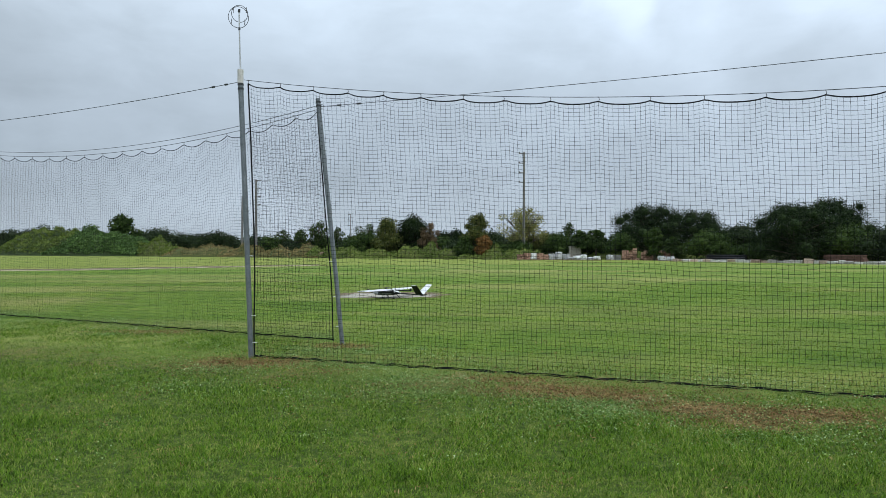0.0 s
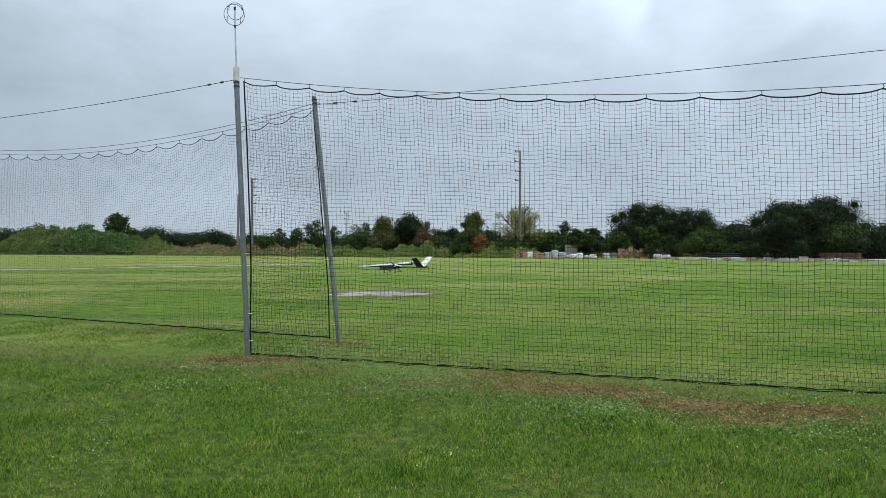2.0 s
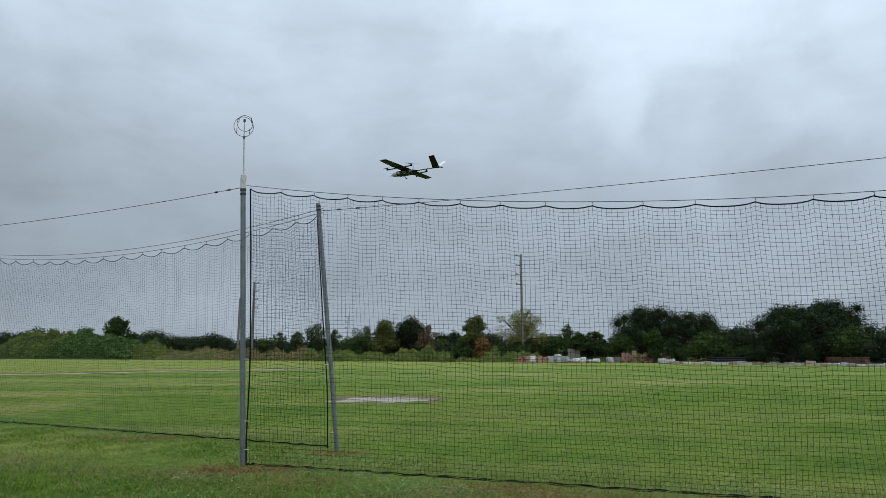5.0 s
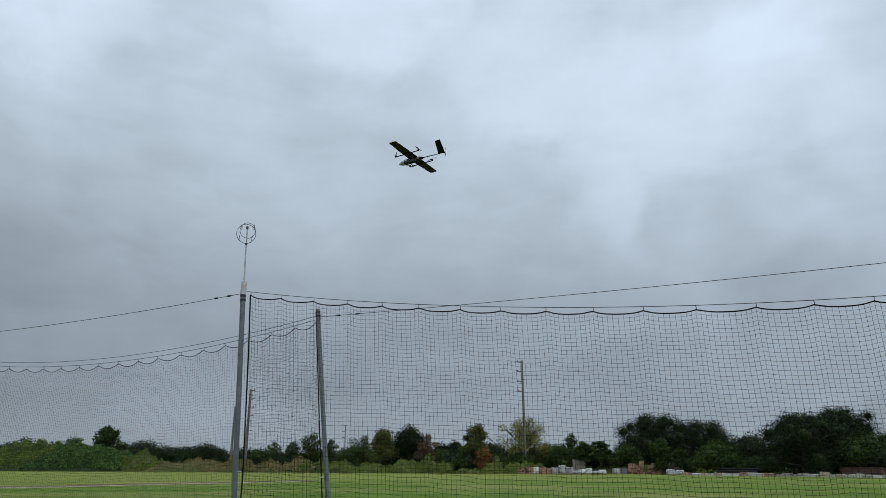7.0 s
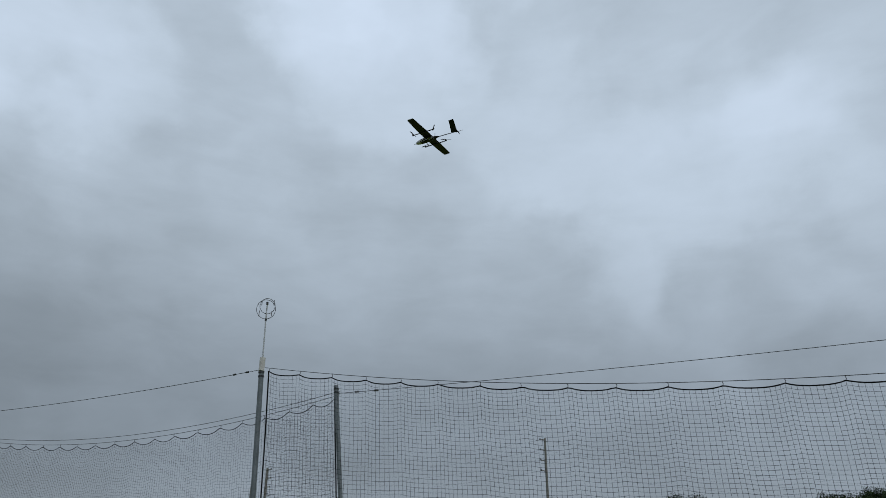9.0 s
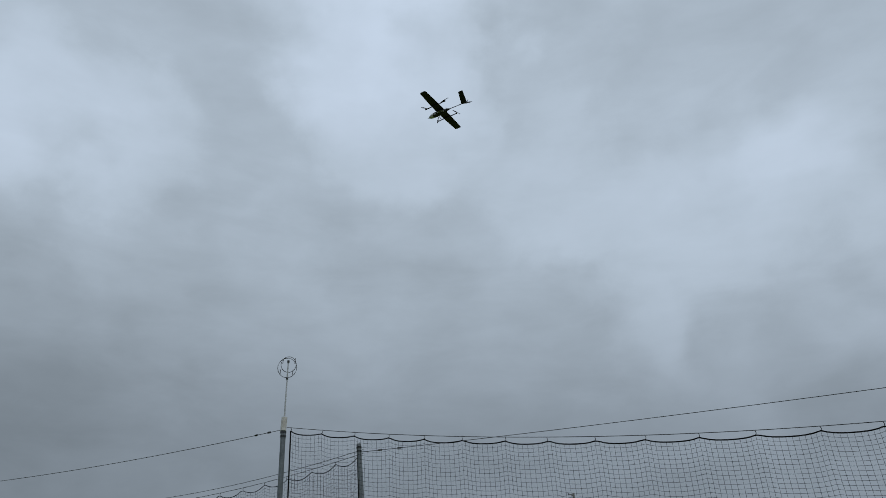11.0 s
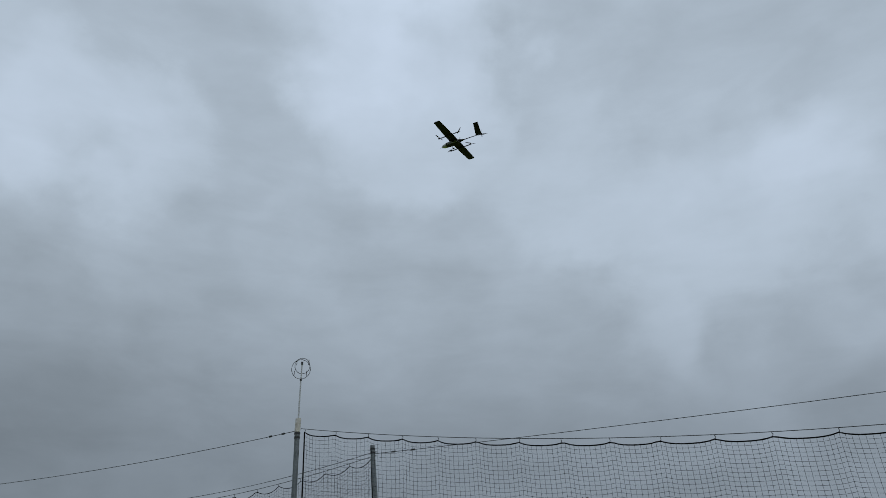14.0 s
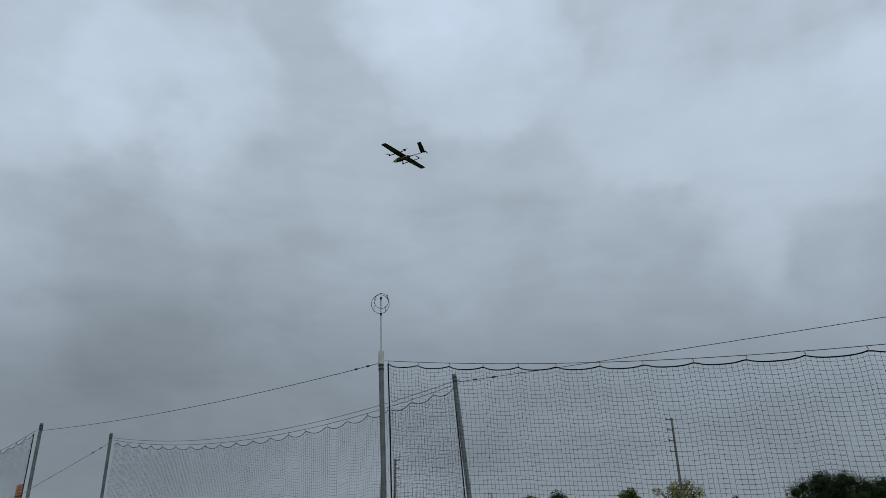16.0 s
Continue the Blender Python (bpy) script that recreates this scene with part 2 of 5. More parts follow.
    for k, z in (("From Min", 0.4), ("From Max", 0.56), ("To Min", 0.08), ("To Max", 0.9)):
        broken.inputs[k].default_value = z
    nt.links.new(fine, broken.inputs["Value"])
    worn_in = fm(nt, "MULTIPLY", worn_in, broken.outputs[0])
    earth = ramp(nt, fine, [(0.3, (0.085, 0.056, 0.022)), (0.7, (0.29, 0.19, 0.085))])
    # longer grass before the net: dark thatch, shade between blades put into its colour
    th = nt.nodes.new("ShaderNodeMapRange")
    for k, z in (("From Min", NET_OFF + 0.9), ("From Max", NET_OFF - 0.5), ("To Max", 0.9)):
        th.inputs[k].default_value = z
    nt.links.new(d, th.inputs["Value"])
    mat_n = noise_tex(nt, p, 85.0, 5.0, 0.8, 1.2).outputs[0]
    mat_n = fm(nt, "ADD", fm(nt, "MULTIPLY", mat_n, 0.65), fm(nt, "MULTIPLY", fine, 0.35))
    shaded_thatch = ramp(nt, mat_n, [(0.40, (0.008, 0.013, 0.003)), (0.48, (0.036, 0.066, 0.006)), (0.54, (0.085, 0.125, 0.014)), (0.62, (0.24, 0.21, 0.06))])
    turf = mixc(nt, th.outputs[0], turf, shaded_thatch)
    col = mixc(nt, worn_in, turf, earth)
    nt.links.new(col, b.inputs["Base Color"])
    b.inputs["Roughness"].default_value = 0.9
    b.inputs["Specular IOR Level"].default_value = 0.15
    bump(nt, b, fm(nt, "ADD", fine, fm(nt, "MULTIPLY", tiny, 0.6)), 0.9, 0.07)


GRASS_DEEP, GRASS_MID, GRASS_YELLOW, GRASS_STRAW = (0.042, 0.08, 0.006), (0.084, 0.15, 0.011), (0.14, 0.2, 0.022), (0.27, 0.25, 0.085)
# worn spots: place and half-size
BARE = [(-2.75, 9.7, 1.1, 0.5), (1.3, 7.85, 1.0, 0.42), (1.9, 7.55, 0.7, 0.34), (2.6, 6.95, 0.9, 0.4), (2.75, 6.35, 0.7, 0.28), (3.6, 6.7, 0.9, 0.4), (-1.7, 11.4, 0.6, 0.3), (-5.5, 13.2, 1.2, 0.3), (0.9, 8.5, 0.8, 0.25)]
along = (A1 - A0).normalized()
NET_ACROSS = (-along.y, along.x, 0.0)
NET_OFF = A0.x * NET_ACROSS[0] + A0.y * NET_ACROSS[1] - 0.7

turf_mat = mat("turf", ground_build)
blade_mat = leafy("grass_blades", [(0.12, (0.009, 0.029, 0.001)), (0.34, (0.047, 0.116, 0.005)), (0.56, (0.104, 0.214, 0.01)), (0.77, (0.185, 0.295, 0.032)), (0.95, (0.36, 0.33, 0.11))], 0.55, 0.18, 0.4, 0.76, 8.0)
palm_leaf = leafy("palm_fronds", [(0.15, (0.015, 0.032, 0.008)), (0.5, (0.038, 0.066, 0.016)), (0.85, (0.09, 0.13, 0.035))], 0.55, 0.15)
mown_mat = leafy("mown_blades", [(0.15, (0.065, 0.125, 0.012)), (0.4, (0.115, 0.185, 0.02)), (0.62, (0.18, 0.24, 0.036)), (0.85, (0.32, 0.31, 0.12))], 0.7, 0.35, 0.12)
litter_mat = leafy("dry_litter", [(0.15, (0.08, 0.045, 0.018)), (0.5, (0.22, 0.135, 0.055)), (0.8, (0.38, 0.28, 0.13)), (0.95, (0.52, 0.45, 0.28))], 0.8, 0.1, 0.5)
# pale green leaves; the palest stop paints wet glints into the colour
clover_mat = leafy("ground_cover", [(0.1, (0.04, 0.1, 0.014)), (0.45, (0.12, 0.225, 0.045)), (0.78, (0.25, 0.37, 0.12)), (0.96, (0.48, 0.58, 0.36))], 0.5, 0.2, 0.5, 0.75)
steel = grainy("galvanised_steel", (0.11, 0.125, 0.135), (0.21, 0.23, 0.245), 6.0, 0.5, 0.5, 0.15, 0.001)
pvc = grainy("weathered_plastic", (0.42, 0.40, 0.37), (0.62, 0.6, 0.56), 12.0, 0.55)
mast_mat = grainy("grey_mast", (0.35, 0.36, 0.37), (0.5, 0.51, 0.52), 15.0, 0.45, 0.2)
dark_metal = grainy("dark_metal", (0.03, 0.032, 0.035), (0.07, 0.07, 0.075), 30.0, 0.45, 0.4)
cable_mat = grainy("steel_cable", (0.03, 0.033, 0.036), (0.06, 0.064, 0.068), 60.0, 0.6, 0.2, shine=0.15)
twine = grainy("black_twine", (0.006, 0.007, 0.007), (0.014, 0.015, 0.015), 40.0, 0.85, shine=0.05)
rope = grainy("black_rope", (0.006, 0.007, 0.007), (0.014, 0.015, 0.015), 80.0, 0.85, 0.0, 0.6, shine=0.06)
white_paint = grainy("white_paint", (0.5, 0.51, 0.53), (0.6, 0.61, 0.63), 9.0, 0.35)
black_paint = grainy("black_paint", (0.007, 0.008, 0.009), (0.014, 0.016, 0.016), 9.0, 0.5, shine=0.2)
nose_paint = grainy("grey_paint", (0.36, 0.37, 0.385), (0.46, 0.47, 0.49), 9.0, 0.4)
weedy = grainy("weedy_earth", (0.045, 0.06, 0.012), (0.10, 0.11, 0.035), 0.7, 0.95, 0.0, 0.7, 0.1)
vine_earth = grainy("vine_earth", (0.02, 0.035, 0.012), (0.05, 0.075, 0.025), 0.7, 0.95, 0.0, 0.7, 0.1)
carbon = grainy("carbon_fibre", (0.008, 0.008, 0.009), (0.018, 0.018, 0.019), 60.0, 0.5, shine=0.2)
concrete = grainy("pad_concrete", (0.16, 0.14, 0.105), (0.36, 0.335, 0.28), 1.6, 0.9, 0.0, 0.6, 0.02)
sand = grainy("pale_sand", (0.26, 0.21, 0.12), (0.52, 0.46, 0.33), 0.8, 0.95, 0.0, 0.6, 0.03)
soil = grainy("bare_soil", (0.065, 0.045, 0.022), (0.16, 0.115, 0.06), 2.0, 0.95, 0.0, 0.7, 0.03)
bark = grainy("bark", (0.05, 0.04, 0.03), (0.14, 0.12, 0.09), 1.5, 0.9, 0.0, 0.8, 0.05)
pole_wood = grainy("grey_pole", (0.10, 0.097, 0.093), (0.19, 0.185, 0.178), 0.8, 0.85, 0.0, 0.5, 0.02)
brick_mat = grainy("red_brick", (0.12, 0.06, 0.04), (0.42, 0.25, 0.18), 2.6, 0.9, 0.0, 0.5, 0.02, vary=0.35)
stone_mat = grainy("pale_stone", (0.22, 0.2, 0.175), (0.5, 0.48, 0.44), 0.9, 0.9, 0.0, 0.6, 0.03, vary=0.3)
stone_brown = grainy("brown_stone", (0.2, 0.14, 0.1), (0.42, 0.32, 0.25), 1.5, 0.9, 0.0, 0.6, 0.03, vary=0.3)
wrap_mat = grainy("plastic_wrap", (0.3, 0.3, 0.31), (0.6, 0.6, 0.59), 2.6, 0.35, 0.0, 0.7, 0.05, vary=0.3)
black_plastic = grainy("black_pipe", (0.008, 0.008, 0.009), (0.018, 0.018, 0.02), 3.0, 0.5, shine=0.15)
wood_mat = grainy("pallet_wood", (0.2, 0.14, 0.08), (0.36, 0.27, 0.17), 4.0, 0.85)
rust_mat = grainy("red_brown_panels", (0.07, 0.035, 0.025), (0.17, 0.09, 0.07), 1.2, 0.85)
orange_mat = grainy("orange_board", (0.62, 0.2, 0.11), (0.75, 0.3, 0.17), 8.0, 0.5)
ink = grainy("black_print", (0.02, 0.02, 0.02), (0.04, 0.04, 0.04), 20.0, 0.6)
oak_leaf = leafy("oak_leaves", [(0.15, (0.006, 0.013, 0.004)), (0.5, (0.013, 0.027, 0.007)), (0.85, (0.034, 0.056, 0.013))], 0.7, 0.1)
green_leaf = leafy("green_leaves", [(0.15, (0.014, 0.03, 0.006)), (0.5, (0.034, 0.062, 0.012)), (0.85, (0.08, 0.12, 0.025))], 0.7, 0.15)
vine_leaf = leafy("vine_leaves", [(0.12, (0.02, 0.045, 0.01)), (0.42, (0.055, 0.11, 0.024)), (0.68, (0.1, 0.175, 0.045)), (0.92, (0.2, 0.29, 0.11))], 0.5, 0.2, 0.15, 0.55)
tall_grass = leafy("tall_grass", [(0.12, (0.05, 0.085, 0.014)), (0.45, (0.115, 0.165, 0.03)), (0.7, (0.2, 0.24, 0.06)), (0.92, (0.3, 0.31, 0.11))], 0.7, 0.25, 0.12, 0.45)
olive_leaf = leafy("olive_leaves", [(0.15, (0.035, 0.05, 0.012)), (0.5, (0.085, 0.105, 0.025)), (0.85, (0.17, 0.16, 0.045))], 0.6, 0.2)
brown_leaf = leafy("brown_leaves", [(0.15, (0.06, 0.045, 0.025)), (0.5, (0.13, 0.09, 0.05)), (0.85, (0.2, 0.14, 0.08))], 0.7, 0.2)
rust_leaf = leafy("rusty_leaves", [(0.15, (0.09, 0.05, 0.015)), (0.5, (0.19, 0.10, 0.03)), (0.85, (0.28, 0.17, 0.05))], 0.7, 0.2)
yellow_leaf = leafy("yellow_leaves", [(0.15, (0.10, 0.11, 0.03)), (0.5, (0.22, 0.22, 0.06)), (0.85, (0.36, 0.33, 0.11))], 0.6, 0.3)
hazy_leaf = leafy("distant_leaves", [(0.15, (0.014, 0.026, 0.011)), (0.5, (0.027, 0.044, 0.017)), (0.85, (0.056, 0.078, 0.03))], 0.7, 0.15)
weed_leaf = leafy("tall_weeds", [(0.1, (0.03, 0.055, 0.01)), (0.4, (0.1, 0.15, 0.028)), (0.65, (0.2, 0.25, 0.06)), (0.92, (0.33, 0.32, 0.13))], 0.7, 0.25, 0.08, 0.45, 7.0)
dry_weed = leafy("dry_weeds", [(0.1, (0.06, 0.07, 0.02)), (0.4, (0.17, 0.145, 0.055)), (0.7, (0.3, 0.225, 0.1)), (0.95, (0.45, 0.36, 0.2))], 0.8, 0.25, 0.08, 0.45, 7.0)


# ---- mesh tools ----
class Form:
    """Collects the faces of one mesh."""

    def __init__(self):
        self.v, self.f, self.m = [], [], []

    def add(self, verts, faces, slot=0):
        n = len(self.v)
        self.v += [tuple(p) for p in verts]
        self.f += [tuple(i + n for i in f) for f in faces]
        self.m += [slot] * len(faces)
        return self

    def tube(self, path, radii, sides=8, caps=True, slot=0):
        """A round bar along a path of points."""
        pts = [Vector(p) for p in path]
        if isinstance(radii, (int, float)):
            radii = [radii] * len(pts)
        verts = []
        for i, p in enumerate(pts):
            d = (pts[min(i + 1, len(pts) - 1)] - pts[max(i - 1, 0)]).normalized()
            side = d.cross(Vector((0, 0, 1)) if abs(d.z) < 0.9 else Vector((1, 0, 0))).normalized()
            up = side.cross(d)
            for k in range(sides):
                a = 2 * math.pi * k / sides
                verts.append(p + (side * math.cos(a) + up * math.sin(a)) * radii[i])
        faces = []
        for i in range(len(pts) - 1):
            for k in range(sides):
                a, b = i * sides + k, i * sides + (k + 1) % sides
                faces.append((a, b, b + sides, a + sides))
        if caps:
            faces += [tuple(reversed(range(sides))), tuple(range((len(pts) - 1) * sides, len(pts) * sides))]
        return self.add(verts, faces, slot)

    def box(self, centre, size, bevel=0.0, turn=0.0, jitter=0.0, slot=0):
        """A block with chamfered vertical and top edges, on its centre."""
        cx, cy, cz = centre
        x, y, z = (s / 2 for s in size)
        e = min(bevel, x * 0.6, y * 0.6, z * 0.6)
        ring = lambda a, b: [(-a + e, -b), (a - e, -b), (a, -b + e), (a, b - e), (a - e, b), (-a + e, b), (-a, b - e), (-a, -b + e)]
        rows = [(x, y, -z), (x, y, z - e), (x - e, y - e, z)] if e else [(x, y, -z), (x, y, z)]
        if not e:
            ring = lambda a, b: [(-a, -b), (a, -b), (a, b), (-a, b)]
        n = 8 if e else 4
        c, s = math.cos(turn), math.sin(turn)
        verts = []
        for a, b, h in rows:
            for px, py in ring(a, b):
                px, py = px + random.uniform(-jitter, jitter), py + random.uniform(-jitter, jitter)
                verts.append((cx + c * px - s * py, cy + s * px + c * py, cz + h + (random.uniform(-jitter, jitter) if h > -z else 0)))
        faces = [tuple(reversed(range(n))), tuple(range((len(rows) - 1) * n, len(rows) * n))]
        for r in range(len(rows) - 1):
            for k in range(n):
                faces.append((r * n + k, r * n + (k + 1) % n, (r + 1) * n + (k + 1) % n, (r + 1) * n + k))
        return self.add(verts, faces, slot)

    def loft(self, rings, slot=0, caps=True):
        n = len(rings[0])
        faces = [(r * n + k, r * n + (k + 1) % n, (r + 1) * n + (k + 1) % n, (r + 1) * n + k) for r in range(len(rings) - 1) for k in range(n)]
        if caps:
            faces += [tuple(reversed(range(n))), tuple(range((len(rings) - 1) * n, len(rings) * n))]
        return self.add([p for r in rings for p in r], faces, slot)

    def mesh(self, name, mats, smooth=False):
        me = bpy.data.meshes.new(name)
        me.from_pydata(self.v, [], self.f)
        for m in mats if isinstance(mats, (list, tuple)) else [mats]:
            me.materials.append(m)
        me.polygons.foreach_set("material_index", self.m)
        if smooth:
            me.shade_smooth()
        me.update()
        return me


def part(name, form, material, parent=None, label="", smooth=False):
    ob = new(name, form.mesh(name, material, smooth))
    if parent is not None:
        ob.parent = parent
    if label:
        ob["label"] = label
    return ob


def thing(name, label, category, at=(0, 0, 0), turn=0.0, group="", kind=""):
    ob = new(name)
    ob.matrix_basis = pose(*at, 0, 0, turn)
    return tagged(ob, label, category, group, kind)


def fast_mesh(name, verts, faces, material):
    """A mesh from arrays: verts (n, 3), faces (m, k)."""
    me = bpy.data.meshes.new(name)
    k = faces.shape[1]
    me.vertices.add(len(verts))
    me.vertices.foreach_set("co", np.ascontiguousarray(verts, np.float32).ravel())
    me.loops.add(faces.size)
    me.loops.foreach_set("vertex_index", np.ascontiguousarray(faces, np.int32).ravel())
    me.polygons.add(len(faces))
    me.polygons.foreach_set("loop_start", np.arange(0, faces.size, k, dtype=np.int32))
    me.polygons.foreach_set("loop_total", np.full(len(faces), k, np.int32))
    me.materials.append(material)
    me.update(calc_edges=True)
    return me


rng = np.random.default_rng(7)


def leaf_cards(centres, normals, length, width):
    """Leaves as folded diamonds: two faces each, at centres, facing along normals."""
    n = len(centres)
    a = np.cross(normals, rng.normal(size=(n, 3)))
    a /= np.linalg.norm(a, axis=1)[:, None] + 1e-9
    b = np.cross(normals, a)
    l, w = (length * rng.uniform(0.6, 1.4, n))[:, None], (width * rng.uniform(0.6, 1.4, n))[:, None]
    fold = normals * w * 0.35
    v = np.stack([centres - a * l / 2, centres + b * w / 2 + fold, centres + a * l / 2, centres - b * w / 2 + fold], 1).reshape(-1, 3)
    i = np.arange(n)[:, None] * 4
    return v, np.concatenate([i + [0, 1, 2], i + [0, 2, 3]], 1).reshape(-1, 3)


# ---- ground: one sheet to the horizon ----
def swell(x, y):
    """The lie of the land: almost flat."""
    return 0.02 * math.sin(x * 0.31 + 1.0) * math.sin(y * 0.27) * min(1.0, max(0.0, (abs(y) - 13) / 20))


def ground():
    near = np.linspace(-40, 40, 41)
    far = np.array([60, 90, 140, 220, 400, 800, 1600, 3000.0])
    xs = np.concatenate([-far[::-1], near, far])
    verts = [(x, y + 20, swell(x, y + 20)) for y in xs for x in xs]
    n = len(xs)
    faces = [(j * n + i, j * n + i + 1, (j + 1) * n + i + 1, (j + 1) * n + i) for j in range(n - 1) for i in range(n - 1)]
    ob = part("ground", Form().add(verts, faces), turf_mat, smooth=True)
    tagged(ob, "mown green field of rough grass with worn brown patches", "lawn", kind="structure")


def drift_noise(x, y, freq, seed):
    """Smooth uneven values from -1 to 1 over the ground."""
    g = np.random.default_rng(seed).uniform(-1, 1, (97, 97))
    a, b = x * freq + 480.3, y * freq + 480.7
    i, j = np.floor(a).astype(int), np.floor(b).astype(int)
    s, t = a - i, b - j
    s, t = s * s * (3 - 2 * s), t * t * (3 - 2 * t)
    i0, i1, j0, j1 = i % 97, (i + 1) % 97, j % 97, (j + 1) % 97
    return (g[i0, j0] * (1 - s) + g[i1, j0] * s) * (1 - t) + (g[i0, j1] * (1 - s) + g[i1, j1] * s) * t


def blades(name, label, count, near, far, height, width, material, front, skew=1.6, edge=0.74):
    """Blades of grass between two distances from the gap in the trees' front, thinning outward."""
    t = rng.uniform(0, 1, count) ** skew
    y = near + (far - near) * t
    x = rng.uniform(-edge, edge, count) * (y + 1.0)
    clump = np.clip(0.3 * drift_noise(x, y, 0.9, 1) + 0.42 * drift_noise(x, y, 3.4, 2) + 0.3 * drift_noise(x, y, 9.0, 3), -0.5, 0.8)
    off = np.abs(x * NET_ACROSS[0] + y * NET_ACROSS[1] - NET_OFF - 0.1)
    worn = np.clip((off - 0.1) / 1.3, 0.5, 1)
    # before or behind the two lines of net
    da = x * NET_ACROSS[0] + y * NET_ACROSS[1] - NET_OFF - 0.7
    lb = (B1 - B0).normalized()
    db = (x - B0.x) * lb.y - (y - B0.y) * lb.x
    before = np.where(x > -2.4, da, db) + rng.normal(0, 0.35, count)
    keep = rng.uniform(0, 1, count) < np.clip(0.9 + 0.6 * clump, 0.66, 1) * worn
    for bx, by, rx, ry in BARE:
        inside = ((x - bx) / rx) ** 2 + ((y - by) / ry) ** 2 + rng.normal(0, 0.25, count) < 0.8
        keep &= ~(inside & (rng.uniform(0, 1, count) < np.clip(0.62 - 0.9 * clump, 0.15, 0.92)))
    keep &= (before < 0.1) if front else (before > -0.1)
    x, y, clump, worn = x[keep], y[keep], clump[keep], worn[keep]
    n = len(x)
    h = height * rng.uniform(0.45, 1.3, n) * (1 + 1.0 * clump) * (0.5 + 0.5 * worn)
    w = width * rng.uniform(0.6, 1.3, n) * (0.6 + 0.06 * y)
    face, lean, way = rng.uniform(0, 2 * np.pi, n), rng.uniform(0.2, 1.4, n) * h, rng.uniform(0, 2 * np.pi, n)
    side = np.stack([np.cos(face), np.sin(face), 0 * face], 1) * w[:, None] / 2
    bend = np.stack([np.cos(way), np.sin(way), 0 * way], 1) * lean[:, None]
    up = np.array([0, 0, 1.0])
    root = np.stack([x, y, 0 * x - 0.004], 1)
    mid = root + up * h[:, None] * 0.6 + bend * 0.35
    tip = root + up * h[:, None] * 0.95 + bend
    v = np.stack([root - side, root + side, mid + side * 0.8, mid - side * 0.8, tip], 1).reshape(-1, 3)
    i = np.arange(n)[:, None] * 5
    f = np.concatenate([i + [0, 1, 2], i + [0, 2, 3], i + [3, 2, 4]], 1).reshape(-1, 3)
    ob = new(name, fast_mesh(name, v, f, material))
    tagged(ob, label, "grass", kind="stuff")


def ground_cover():
    """Low broad-leaved weeds in drifts along the foot of the nets."""
    spots = []
    for (a, b, n, lo, hi) in ((A0, A1, 80, -2.6, 1.6), (B0, B1, 60, -1.6, 0.8)):
        d = (b - a).normalized()
        across = Vector((-d.y, d.x, 0))
        if across.y < 0:
            across = -across
        for _ in range(n):
            p = a + d * random.uniform(-0.5, 12) + across * random.uniform(lo, hi)
            spots.append((p.x, p.y, random.uniform(0.15, 0.5), random.randint(70, 320)))
    # the thick drifts
    for x, y, rx, ry, k in ((1.75, 6.85, 0.4, 0.22, 11), (2.3, 7.2, 0.5, 0.2, 5), (3.4, 5.9, 0.4, 0.2, 5), (0.0, 8.1, 0.4, 0.25, 8), (0.4, 8.4, 0.5, 0.15, 4), (3.3, 6.2, 0.5, 0.2, 4), (-1.7, 10.6, 0.8, 0.3, 10), (-2.4, 9.2, 0.5, 0.2, 5)):
        for _ in range(k):
            spots.append((random.gauss(x, rx * 1.5), random.gauss(y, ry * 1.2), random.uniform(0.15, 0.4), random.randint(90, 420)))
    for _ in range(70):
        spots.append((random.uniform(-5, 5), random.uniform(5, 9), random.uniform(0.06, 0.18), random.randint(10, 40)))
    c = np.concatenate([np.stack([rng.normal(x, r * 1.15, k), rng.normal(y, r * 0.8, k), rng.uniform(0.012, 0.045, k)], 1) for x, y, r, k in spots])
    for bx, by, rx, ry in BARE:
        c = c[~((((c[:, 0] - bx) / rx) ** 2 + ((c[:, 1] - by) / ry) ** 2 < 0.5) & (rng.uniform(0, 1, len(c)) < 0.75))]
    nrm = rng.normal(size=c.shape) * 0.5 + [0, 0, 1]
    nrm /= np.linalg.norm(nrm, axis=1)[:, None]
    v, f = leaf_cards(c, nrm, 0.019, 0.013)
    tagged(new("ground_cover", fast_mesh("ground_cover", v, f, clover_mat)), "pale green clover and broad-leaved weeds along the net", "weeds", kind="stuff")


def litter():
    """Dead brown stalks and leaves lying where the turf is worn."""
    c = [np.stack([rng.normal(bx, rx * 0.55, k), rng.normal(by, ry * 0.6, k), rng.uniform(0.004, 0.03, k)], 1) for bx, by, rx, ry in BARE for k in (int(5200 * rx * ry),)]
    k = 9000
    t, o = rng.uniform(-0.5, 10, k), rng.normal(-0.7, 0.8, k)
    d = (A1 - A0).normalized()
    band = np.stack([A0.x + d.x * t - d.y * o, A0.y + d.y * t + d.x * o, rng.uniform(0.01, 0.04, k)], 1)
    band = band[drift_noise(band[:, 0], band[:, 1], 1.7, 8) > 0.05]
    wide = np.stack([rng.uniform(-6, 6, k), rng.uniform(4, 12, k), rng.uniform(0.015, 0.045, k)], 1)
    wide = wide[drift_noise(wide[:, 0], wide[:, 1], 2.3, 9) > 0.25]
    c = np.concatenate(c + [band, wide])
    nrm = rng.normal(size=c.shape) * 0.45 + [0, 0, 1]
    nrm /= np.linalg.norm(nrm, axis=1)[:, None]
    v, f = leaf_cards(c, nrm, 0.034, 0.009)
    tagged(new("dry_litter", fast_mesh("dry_litter", v, f, litter_mat)), "dead brown stalks and leaves on the worn turf", "litter", kind="stuff")


